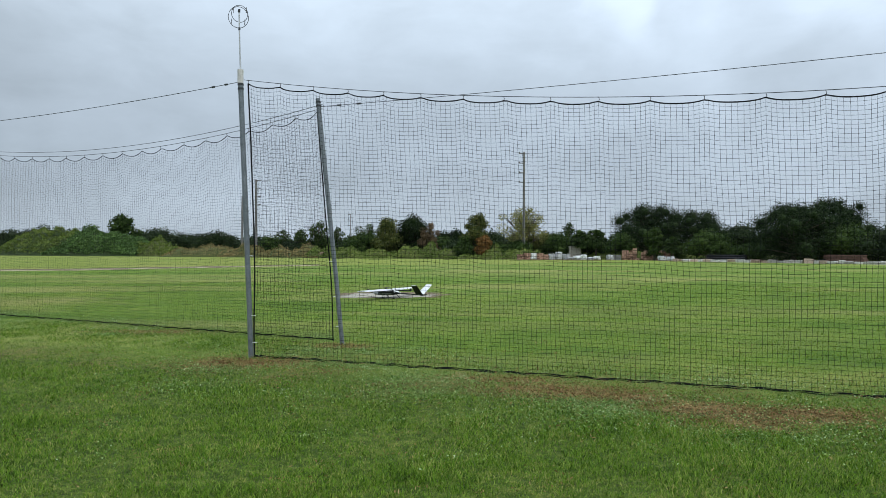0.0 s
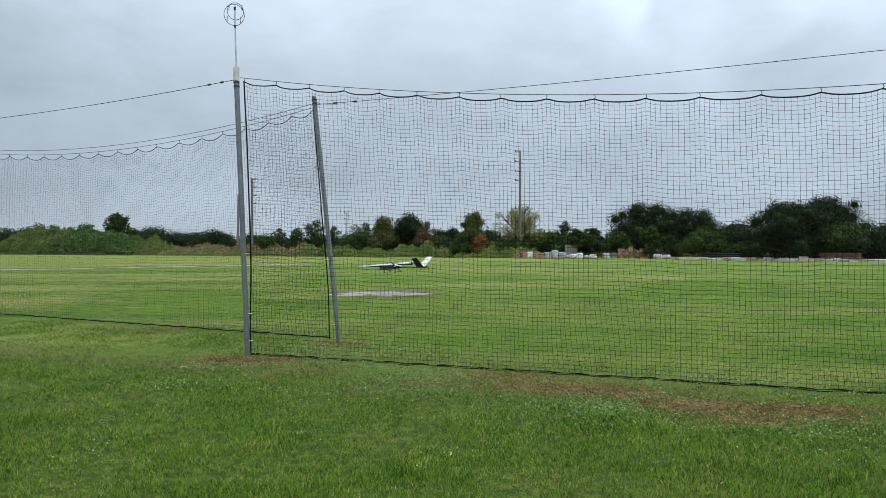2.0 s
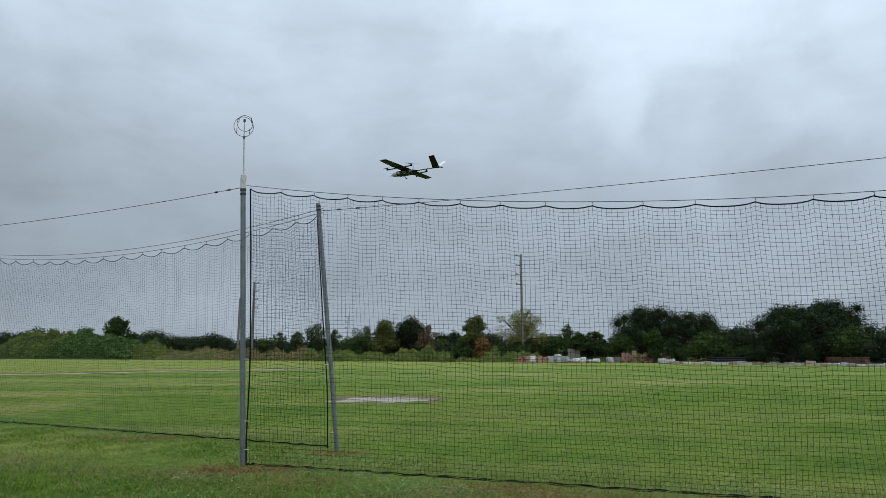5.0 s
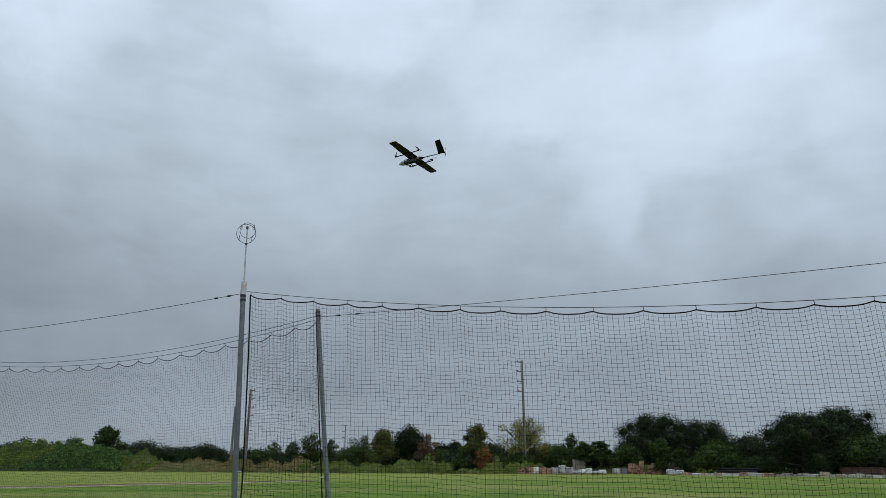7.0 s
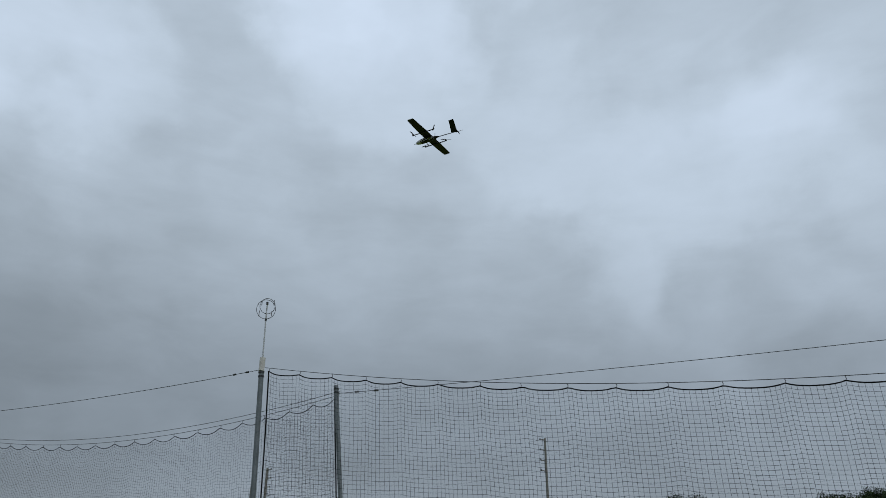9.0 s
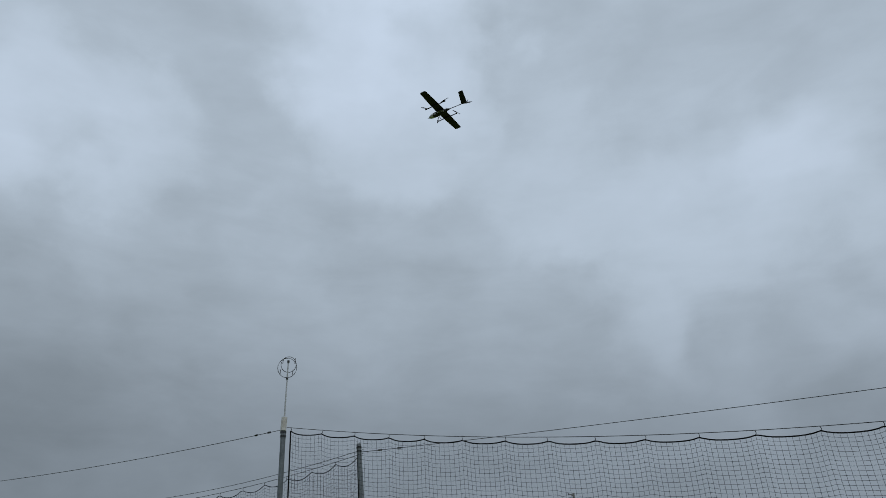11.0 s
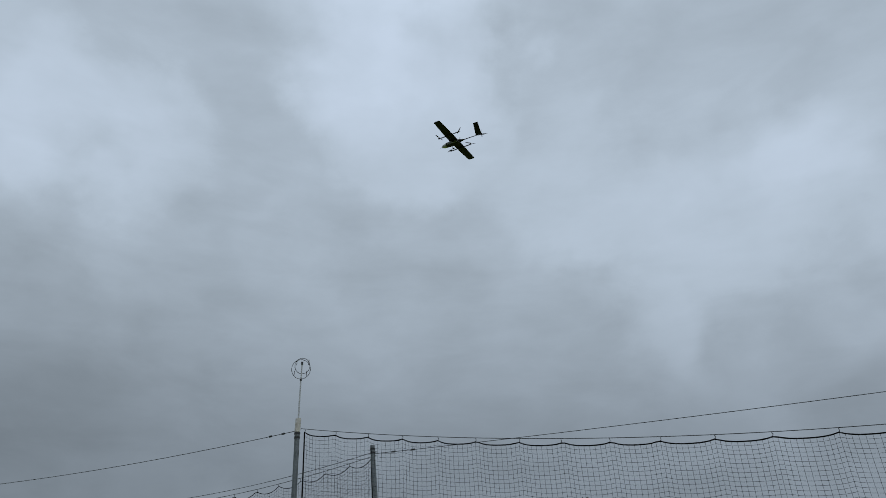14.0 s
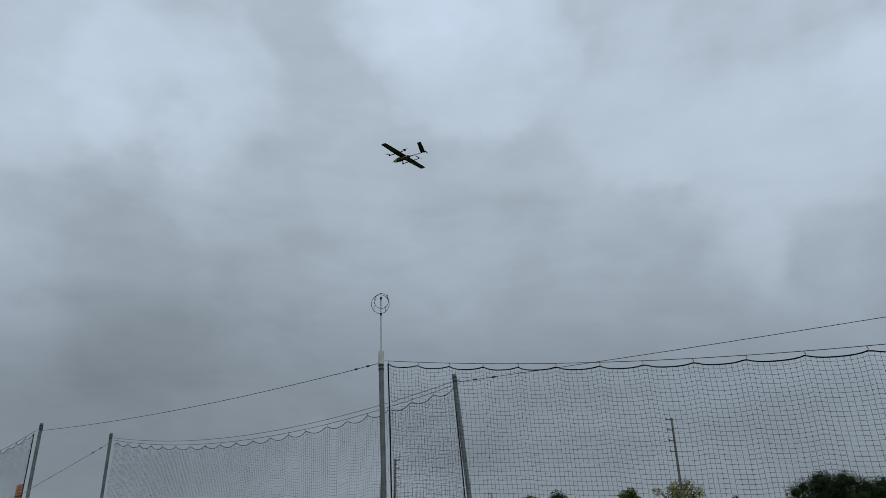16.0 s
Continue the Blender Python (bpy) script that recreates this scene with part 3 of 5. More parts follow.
def blot(name, cx, cy, rx, ry, turn, material, z, wobble, label, category, seed):
    """A thin worn patch lying on the turf, with a ragged edge."""
    form, n = Form(), 64
    c, s = math.cos(radians(turn)), math.sin(radians(turn))
    top, low = [], []
    for k in range(n):
        a = 2 * math.pi * k / n
        w = 1 + wobble * noise.fractal(Vector((math.cos(a) * 2 + seed, math.sin(a) * 2, seed)), 0.8, 2.0, 4)
        px, py = rx * w * math.cos(a), ry * w * math.sin(a)
        top.append((cx + c * px - s * py, cy + s * px + c * py, z))
        px, py = px * 1.03, py * 1.03
        low.append((cx + c * px - s * py, cy + s * px + c * py, -0.05))
    form.loft([low, top])
    tagged(part(name, form, material), label, category, kind="structure")


# ---- nets ----
def cable_z(u, length, top, low, mid):
    return low + (top - low) * ((u - mid) / mid) ** 2


def fence_pole(name, base, top, radius, label, ties=(), side=1):
    ob = thing(name, label, "pole", base, group="net poles")
    d = Vector(top) - Vector(base)
    form = Form()
    form.tube([(0, 0, -0.1), d * 0.25, d * 0.5, d * 0.75, d], radius, 16)
    part("shaft", form, steel, ob, smooth=False)
    for k, f in enumerate((0.985, 0.97)):
        p = d * f
        c = Form().tube([p - d.normalized() * 0.014, p + d.normalized() * 0.014], radius * 1.18, 14)
        part("clamp", c, dark_metal, ob)
    for z in ties:
        p = d * (z / d.z)
        c = Form().tube([p + Vector((side * radius * 0.8, -0.02, 0)), p + Vector((side * radius * 1.5, -0.03, 0.006)), p + Vector((side * radius * 2.3, -0.012, 0))], 0.0055, 5)
        part("tie", c, white_paint, ob, "white plastic tie")
    return ob


def cable(name, a, b, sag, label, radius=0.0046, at=None):
    a, b = Vector(a), Vector(b)
    pts = []
    for i in range(33):
        t = i / 32
        p = a.lerp(b, t)
        p.z -= sag * 4 * t * (1 - t)
        pts.append(p - a)
    ob = thing(name, label, "cable", a)
    part("strand", Form().tube(pts, radius, 6), cable_mat, ob)
    for i in (1, 2):
        p, q = pts[0].lerp(pts[3], i * 0.25), pts[0].lerp(pts[3], i * 0.25 + 0.05)
        part("clip", Form().tube([p, q], radius * 3.2, 6), dark_metal, ob)
    return ob


def net(name, a, b, u0, u1, topline, clips, label, lean=0.0, seed=0.0, drop=0.05, scallop=0.075, cell=0.06, billow=0.025, cord=0.0085, lie=0.004, strand=0.0018, knotted=True):
    """A hanging square-mesh net: mesh, border ropes and clips, between two ground points."""
    a, b = Vector(a), Vector(b)
    d = (b - a).normalized()
    across = np.array([-d.y, d.x, 0.0])
    ob = thing(name, label, "net", a)
    cols, rows = int((u1 - u0) / cell), 65
    u = np.linspace(u0, u1, cols + 1)
    shift = lambda x: x + lean * (1 - (x - u0) / (u1 - u0))
    zc = np.array([topline(shift(x)) for x in u]) - drop
    ci = np.clip(np.searchsorted(clips, u) - 1, 0, len(clips) - 2)
    s = np.clip((u - clips[ci]) / (clips[ci + 1] - clips[ci]), 0, 1)
    sc = scallop * 4 * s * (1 - s)
    v = np.linspace(0, 1, rows + 1)[:, None]
    top = zc - sc
    z = 0.03 + (zc - 0.03)[None] * (1 - v) - sc[None] * np.exp(-v * 1.3) * (1 - v)
    z = z + (0.05 * np.sin(u[None] * 2.3 + seed + v * 3) + 0.03 * np.sin(u[None] * 5.3 + 2 * seed + v * 7) + 0.014 * np.sin(u[None] * 11.7 - v * 9)) * v * (1 - v)
    # folds hang down from the clips and fade out lower
    fold = np.sin(2 * np.pi * (s[None] - 0.5)) * 0.6 * billow * np.exp(-v * 0.8)
    drift = 0.035 * np.sin(u[None] * 1.7 + 5 * v + seed) * v + 0.016 * np.sin(u[None] * 4.3 + 11 * v + seed) * v
    uu = u[None] + fold * 0.8 + drift + lean * (z / 4.1) * (1 - (u[None] - u0) / (u1 - u0))
    out = billow * np.cos(2 * np.pi * s[None]) * np.exp(-v * 1.5) + billow * 2.0 * np.sin(u[None] * 0.9 + seed) * np.sin(np.pi * v) + billow * 0.6 * np.sin(u[None] * 5.1 + v * 4 + seed) * v
    p = uu[..., None] * np.array(d) + out[..., None] * across
    p[..., 2] = z
    h = np.concatenate([np.stack([p[:, :-1], p[:, 1:]], 2).reshape(-1, 2, 3), np.stack([p[:-1], p[1:]], 2).reshape(-1, 2, 3)])
    ax = h[:, 1] - h[:, 0]
    ax /= np.linalg.norm(ax, axis=1)[:, None] + 1e-9
    e1 = np.cross(ax, across)
    e1 /= np.linalg.norm(e1, axis=1)[:, None] + 1e-9
    e2 = np.cross(ax, e1)
    ang = [0.5, 0.5 + 2.094, 0.5 + 4.189]
    ring = np.stack([np.cos(t) * e1 + np.sin(t) * e2 for t in ang], 1) * strand
    vv = np.concatenate([h[:, :1] + ring, h[:, 1:] + ring], 1).reshape(-1, 3)
    i = np.arange(len(h))[:, None] * 6
    ff = np.concatenate([i + [0, 1, 4, 3], i + [1, 2, 5, 4], i + [2, 0, 3, 5]], 1).reshape(-1, 4)
    # a knot at every crossing
    if knotted:
        kn = p[1:-1, 1:-1].reshape(-1, 1, 3)
        star = np.array([(1, 0, 0), (0, 1, 0), (-1, 0, 0), (0, -1, 0), (0, 0, 1), (0, 0, -1)]) * strand * 2.3
        kv = (kn + star).reshape(-1, 3)
        kf = (np.arange(len(kn))[:, None, None] * 6 + np.array([(0, 1, 4, 4), (1, 2, 4, 4), (2, 3, 4, 4), (3, 0, 4, 4), (1, 0, 5, 5), (2, 1, 5, 5), (3, 2, 5, 5), (0, 3, 5, 5)])[:, :3]).reshape(-1, 3)
        knotting = new("knotting", fast_mesh("knotting", kv, kf, twine))
        knotting.parent = ob
        knotting["kind"] = "stuff"
    m = new("mesh", fast_mesh("mesh", vv, ff, twine))
    m.parent = ob
    m["kind"] = "stuff"
    part("top_rope", Form().tube([tuple(q) for q in p[0]], cord, 6), rope, ob, "black border rope in scallops")
    low = [Vector(q) + Vector((0, 0, lie + 0.006 * math.sin(k * 0.9))) for k, q in enumerate(p[-1])]
    part("bottom_rope", Form().tube(low, [0.0062 + 0.0034 * math.sin(k * 1.3 + seed) for k in range(len(low))], 6), rope, ob, "bunched black rope on the grass")
    low2 = [q - Vector(across) * (0.025 + 0.02 * math.sin(k * 0.37)) - Vector((0, 0, 0.012)) for k, q in enumerate(low)]
    part("bottom_hem", Form().tube(low2, [0.0058 + 0.0028 * math.sin(k * 0.77 + 1) for k in range(len(low))], 6), rope, ob)
    part("side_rope", Form().tube([tuple(q) for q in p[::5, 0]], 0.011, 6), rope, ob)
    for c in clips[(clips > u0) & (clips < u1)]:
        k = int(np.argmin(abs(u - c)))
        q, z1 = Vector(p[0, k]), topline(shift(c))
        part("clip", Form().tube([(q.x, q.y, q.z - 0.01), (q.x + d.x * 0.012, q.y + d.y * 0.012, (q.z + z1) / 2), (q.x, q.y, z1 + 0.008)], 0.0042, 5), dark_metal, ob)
    return ob


def line_cable(name, a, b, u0, u1, topline, label, radius=0.0045):
    a, b = Vector(a), Vector(b)
    d = (b - a).normalized()
    ob = thing(name, label, "cable", a)
    part("strand", Form().tube([(d.x * u, d.y * u, topline(u)) for u in np.linspace(u0, u1, 60)], radius, 6), cable_mat, ob)


def fences():
    fence_pole("net_pole", (-2.82, 10.2, 0), (-2.99, 10.16, 4.09), 0.038, "galvanised steel net pole leaning slightly, antenna on top", (0.22, 0.62, 1.5), 1)
    fence_pole("net_pole", (-1.68, 11.67, 0), (-2.13, 11.72, 4.17), 0.038, "galvanised steel net pole leaning inward at the gate", (0.3, 0.8, 1.4, 2.3), -1)
    fence_pole("net_pole", (-12.5, 14.46, 0), (-12.55, 14.46, 4.15), 0.038, "galvanised steel net pole with an orange notice beside it")
    fence_pole("net_pole", (-12.5, 17.06, 0), (-12.56, 17.04, 4.25), 0.04, "galvanised steel net pole at the end of a net")
    fence_pole("net_pole", A1, A1 + Vector((0.1, 0, 4.13)), 0.045, "galvanised steel net pole at the end of a net")
    fence_pole("net_pole", (12.45, 5.9, 0), (12.5, 5.9, 4.4), 0.045, "galvanised steel net pole holding a bare cable")
    fence_pole("net_pole", C1, C1 + Vector((0, 0, 4.13)), 0.045, "galvanised steel net pole at the end of a net")
    zA = lambda u: 3.40 + 0.695 * ((u - 8.1) / 8.1) ** 2
    zB = lambda u: 3.59 + 0.455 * ((u - 6.2) / 5.7) ** 2
    zB2 = lambda u: 3.69 + 0.42 * ((u - 6.2) / 5.7) ** 2
    zC = lambda u: 3.58 + 0.41 * ((u - 6.1) / 6.1) ** 2
    clipsA = np.array([-0.09, 0.44, 0.99, 1.56, 2.09, 2.66, 3.245, 3.83, 4.43, 5.0, 5.63, 6.25, 6.9, 7.52, 8.11] + [8.7 + 0.6 * k for k in range(13)])
    clipsA = clipsA + 0.2 * (1 - clipsA / 16)
    clipsB = np.array([0.55, 1.01, 1.55, 2.09, 2.64, 3.19, 3.77, 4.36, 4.91, 5.48, 6.08, 6.67, 7.26, 7.83, 8.42, 9.04] + [9.6 + 0.56 * k for k in range(6)])
    clipsB = (clipsB - 0.39) / 0.9675
    clipsC = np.arange(0.1, 13, 0.58)
    net("safety_net", A0, A1, 0.11, 15.9, zA, clipsA, "black square-mesh safety net hung from a sagging cable", lean=-0.21, seed=0.0, drop=0.045, scallop=0.052)
    line_cable("net_cable", A0, A1, -0.15, 16.0, zA, "sagging steel cable that carries a black net")
    net("safety_net", B0, B1, 0.16, 12.0, zB, clipsB, "black square-mesh safety net with a deeply scalloped top", lean=0.41, seed=2.0, drop=0.04, scallop=0.08, billow=0.007, cord=0.0065, lie=0.035, strand=0.0016, knotted=False)
    line_cable("net_cable", B0, B1, 0.45, 12.1, zB, "sagging steel cable that carries a black net")
    line_cable("net_cable", B0, B1, 0.45, 12.1, zB2, "bare steel cable above a black net")
    net("safety_net", C0, C1, 0.12, 12.2, zC, clipsC, "black square-mesh safety net beyond a pole", lean=0.0, seed=4.0, drop=0.05, scallop=0.05, billow=0.007, cord=0.0065, strand=0.0014, knotted=False)
    line_cable("net_cable", C0, C1, 0.0, 12.25, zC, "steel cable that carries a black net")
    cable("guy_cable", (-2.99, 10.16, 4.07), (-12.54, 14.44, 3.98), 0.13, "bare steel cable between two net poles")
    cable("guy_cable", (-2.12, 11.72, 4.03), (12.5, 5.9, 4.37), 0.1, "bare steel cable stretched past the net")
    cable("guy_cable", (-12.56, 17.04, 4.0), (-27.2, 23.9, 0.0), 0.0, "slack steel guy cable running down to the ground")


def antenna():
    """A thin mast with two wire hoops on it, set in a plastic sleeve on the pole."""
    ob = thing("antenna", "thin grey mast with a double hoop antenna in a beige sleeve", "antenna", (-2.99, 10.16, 4.05))
    part("sleeve", Form().tube([(0, 0, 0.0), (0, 0, 0.2)], 0.043, 16), pvc, ob, "weathered beige plastic sleeve")
    part("mast", Form().tube([(0, 0, 0.2), (-0.012, 0, 0.5), (-0.02, 0, 0.81), (-0.025, 0, 1.07)], [0.012, 0.011, 0.01, 0.01], 10), mast_mat, ob)
    part("collar", Form().tube([(-0.02, 0, 0.785), (-0.02, 0, 0.82)], 0.016, 10), dark_metal, ob)
    part("hub", Form().tube([(-0.025, 0, 1.05), (-0.025, 0, 1.09)], 0.018, 10), dark_metal, ob)

    def hoop(cx, cy, cz, r, tip):
        pts = []
        for k in range(41):
            a = 2 * math.pi * k / 40
            x, y = r * math.cos(a), r * math.sin(a)
            pts.append((cx + x, cy + y * math.cos(tip), cz + y * math.sin(tip)))
        part("hoop", Form().tube(pts, 0.0045, 6, caps=False), dark_metal, ob)

    hoop(-0.02, -0.05, 0.955, 0.148, radians(107))
    hoop(-0.035, 0.06, 1.045, 0.12, radians(107))
    for x, z, y in ((-0.12, 1.05, 0.04), (0.07, 1.05, 0.04), (-0.12, 0.85, -0.05), (0.075, 0.84, -0.05)):
        part("rod", Form().tube([(x, y - 0.01, z), (x - 0.006, y + 0.02, z + 0.09)], 0.0055, 6), dark_metal, ob)


def notice():
    """A board hung in the net beside a pole, with unreadable print."""
    ob = thing("notice_board", "faded orange notice board hung on a net, with black print", "sign", (-12.98, 14.69, 2.31), -32)
    part("board", Form().box((0, 0, 0.25), (0.5, 0.012, 0.5), 0.004), orange_mat, ob)
    for k, (w, z) in enumerate(((0.1, 0.43), (0.12, 0.38), (0.22, 0.3), (0.4, 0.24), (0.34, 0.16))):
        part("print_bar", Form().box((0, -0.009, z), (w, 0.006, 0.022)), ink, ob)


# ---- aircraft ----
def aerofoil(x0, chord, thick, y, z, n=10):
    """A closed wing section in the plane of one y; the upper half first."""
    up, lo = [], []
    for k in range(n + 1):
        t = 0.5 * (1 - math.cos(math.pi * k / n))
        h = thick * 2.6 * (0.2969 * math.sqrt(t) - 0.126 * t - 0.3516 * t * t + 0.2843 * t ** 3 - 0.1015 * t ** 4) * 2
        up.append((x0 - chord * t, y, z + h * 0.62))
        lo.append((x0 - chord * t, y, z - h * 0.34))
    return up + lo[::-1][1:-1]


def wing_form(sections, top_slot=0, low_slot=1):
    form = Form()
    form.loft(sections)
    n = len(sections[0])
    half = n // 2
    for i in range(len(form.f)):
        k = i % n if i < n * (len(sections) - 1) else 0
        form.m[i] = top_slot if k < half else low_slot
    return form


def propeller(name, parent, at, r, axis, material):
    """A two-bladed propeller; its own space turns about z, or about x for the pusher."""
    form = Form()
    for s in (1, -1):
        rings = []
        for t, c, tw in ((0.05, 0.016, 30), (0.3, 0.05, 22), (0.7, 0.042, 12), (0.97, 0.026, 6), (1.0, 0.012, 6)):
            cs, sn = math.cos(radians(tw)), math.sin(radians(tw))
            q = [(-c / 2, 0), (0, 0.003), (c / 2, 0), (0, -0.003)]
            ring = [(s * r * t, s * (a * cs - b * sn), a * sn + b * cs) for a, b in q]
            rings.append([(p[2], p[0], p[1]) for p in ring] if axis == "x" else ring)
        form.loft(rings)
    hub = [(-0.01, 0, 0), (0.014, 0, 0)] if axis == "x" else [(0, 0, -0.01), (0, 0, 0.014)]
    form.tube(hub, 0.016, 10)
    ob = part(name, form, material, parent)
    ob.location = at
    return ob


def drone():
    ob = thing("drone", "white and black fixed-wing drone with lift rotors and V-tail", "drone", (-1.77, 22.75, 0.28), 148)
    # fuselage: white nose, dark belly with pale stripes
    rings, xs = [], (0.645, 0.63, 0.58, 0.48, 0.36, 0.2, 0.0, -0.2, -0.34, -0.44, -0.5)
    ws = (0.008, 0.03, 0.062, 0.095, 0.112, 0.118, 0.115, 0.095, 0.065, 0.035, 0.018)
    hs = (0.008, 0.028, 0.056, 0.084, 0.1, 0.104, 0.1, 0.084, 0.055, 0.032, 0.018)
    zs = (-0.105, -0.105, -0.1, -0.092, -0.085, -0.079, -0.077, -0.076, -0.078, -0.087, -0.095)
    for x, w, h, z in zip(xs, ws, hs, zs):
        ring = []
        for k in range(24):
            a = 2 * math.pi * k / 24
            c, s = math.cos(a), math.sin(a)
            ring.append((x, w * math.copysign(abs(c) ** 0.75, c), z + h * math.copysign(abs(s) ** 0.8, s)))
        rings.append(ring)
    part("nose", Form().loft(rings[:5]), nose_paint, ob, "pale grey-white nose cone", smooth=True)
    body = Form().loft(rings[4:])
    for i in range(24 * (len(rings) - 5)):
        k = i % 24
        body.m[i] = 0 if 2 <= k <= 9 else 1
    part("fuselage", body, [white_paint, black_paint], ob, smooth=True)
    for sy in (1, -1):
        for z, w, x0, x1 in ((-0.075, 0.0125, 0.34, -0.3), (-0.115, 0.010, 0.34, -0.26), (-0.145, 0.008, 0.33, -0.2)):
            f = Form()
            n = 10
            up, lo = [], []
            for k in range(n + 1):
                x = x0 + (x1 - x0) * k / n
                wd, hh, zz = np.interp(-x, [-a for a in xs], ws), np.interp(-x, [-a for a in xs], hs), np.interp(-x, [-a for a in xs], zs)
                for lst, dz in ((up, w / 2), (lo, -w / 2)):
                    s = max(-1, min(1, (z + dz - zz) / hh))
                    s = math.copysign(abs(s) ** 1.25, s)
                    y = wd * (math.sqrt(max(0, 1 - s * s)) ** 0.75) + 0.002
                    lst.append((x, sy * y, z + dz))
            f.add(up + lo, [(k, k + 1, n + 2 + k, n + 1 + k) for k in range(n)])
            part("stripe", f, white_paint, ob, "thin white stripe")
    part("pitot_tube", Form().tube([(0.64, 0, -0.115), (0.72, 0, -0.115)], 0.005, 6), carbon, ob)
    part("fin_antenna", Form().tube([(-0.28, 0, -0.01), (-0.29, 0, 0.13)], [0.008, 0.004], 6), carbon, ob)
    part("gps_mast", Form().tube([(-0.1, 0, 0.02), (-0.1, 0, 0.05)], 0.02, 10), carbon, ob)
    sections = [aerofoil(x, c, t, y, z) for y, x, c, t, z in (
        (1.5, 0.08, 0.22, 0.05, 0.012), (1.46, 0.13, 0.30, 0.07, 0.01), (0.7, 0.168, 0.365, 0.09, 0.0), (0.0, 0.185, 0.39, 0.1, -0.005),
        (-0.7, 0.168, 0.365, 0.09, 0.0), (-1.46, 0.13, 0.30, 0.07, 0.01), (-1.5, 0.08, 0.22, 0.05, 0.012))]
    part("wing", wing_form(sections), [white_paint, black_paint], ob, "long wing, white above and black below")
    part("tail_boom", Form().tube([(-0.42, 0, -0.092), (-1.3, 0, -0.115)], [0.018, 0.014], 10), carbon, ob)
    for s in (1, -1):
        fin = [aerofoil(-1.09, 0.28, 0.045, 0, 0), aerofoil(-1.2, 0.22, 0.035, 0, 0)]
        a, b = Vector((0, s * 0.012, -0.11)), Vector((0, s * 0.445, 0.2))
        n = Vector((0, -(b - a).z * s, abs((b - a).y))).normalized()
        rings = [[(p[0], q.y + n.y * p[2], q.z + n.z * p[2]) for p in sec] for sec, q in zip(fin, (a, b))]
        if s > 0:
            rings = rings[::-1]
        part("tail_fin", wing_form(rings), [white_paint, black_paint], ob, "swept tail fin, white inside and black outside")
    part("motor", Form().tube([(-1.28, 0, -0.115), (-1.33, 0, -0.115), (-1.37, 0, -0.115)], [0.03, 0.036, 0.026], 12), carbon, ob)
    pusher = propeller("pusher_propeller", ob, (-1.385, 0, -0.115), 0.2, "x", carbon)
    rotors = []
    for s in (1, -1):
        part("rotor_boom", Form().tube([(0.5, s * 0.5, -0.035), (-0.56, s * 0.5, -0.035)], 0.021, 10), carbon, ob)
        for x in (0.47, -0.53):
            part("motor", Form().tube([(x, s * 0.5, -0.05), (x, s * 0.5, -0.02), (x, s * 0.5, 0.015), (x, s * 0.5, 0.028)], [0.026, 0.038, 0.036, 0.02], 12), carbon, ob)
            rotors.append(propeller("rotor", ob, (x, s * 0.5, 0.036), 0.225, "z", carbon))
    for x in (0.167, -0.276):
        for s in (1, -1):
            leg = part("leg", Form().tube([(x, s * 0.06, -0.14), (x - 0.012, s * 0.1, -0.17), (x - 0.05, s * 0.16, -0.252)], [0.015, 0.014, 0.012], 8), carbon, ob)
            part("foot", Form().tube([(x - 0.09, s * 0.16, -0.258), (x - 0.02, s * 0.16, -0.258)], 0.013, 6), carbon, leg)
    return ob, rotors, pusher


# ---- trees and the far edge of the field ----
def crown_points(lobes, n, fill=0.35):
    """Points with outward normals in a heap of lobes (x, y, z, rx, ry, rz)."""
    vol = np.array([l[3] * l[4] * l[5] for l in lobes]) ** 0.7
    pick = rng.choice(len(lobes), n, p=vol / vol.sum())
    L = np.array(lobes)[pick]
    d = rng.normal(size=(n, 3))
    d /= np.linalg.norm(d, axis=1)[:, None]
    r = (fill + (1 - fill) * rng.uniform(0, 1, n) ** 0.6) * rng.normal(1.0, 0.1, n)
    return L[:, :3] + d * L[:, 3:] * r[:, None], d


def knob(lobe, rnd):
    """A small uneven lump in the middle of a lobe."""
    rows, n = 5, 8
    pts = []
    for j in range(rows + 1):
        e = math.pi * (j / rows - 0.5)
        for k in range(n):
            a = 2 * math.pi * (k + 0.5 * (j % 2)) / n
            s = 0.44 * rnd.uniform(0.7, 1.15)
            pts.append((lobe[0] + lobe[3] * s * math.cos(e) * math.cos(a), lobe[1] + lobe[4] * s * math.cos(e) * math.sin(a), max(0.1, lobe[2] + lobe[5] * s * math.sin(e))))
    tri = []
    for j in range(rows):
        for k in range(n):
            a, b = j * n + k, j * n + (k + 1) % n
            tri += [(a, b, b + n), (a, b + n, a + n)]
    return np.array(pts), np.array(tri)


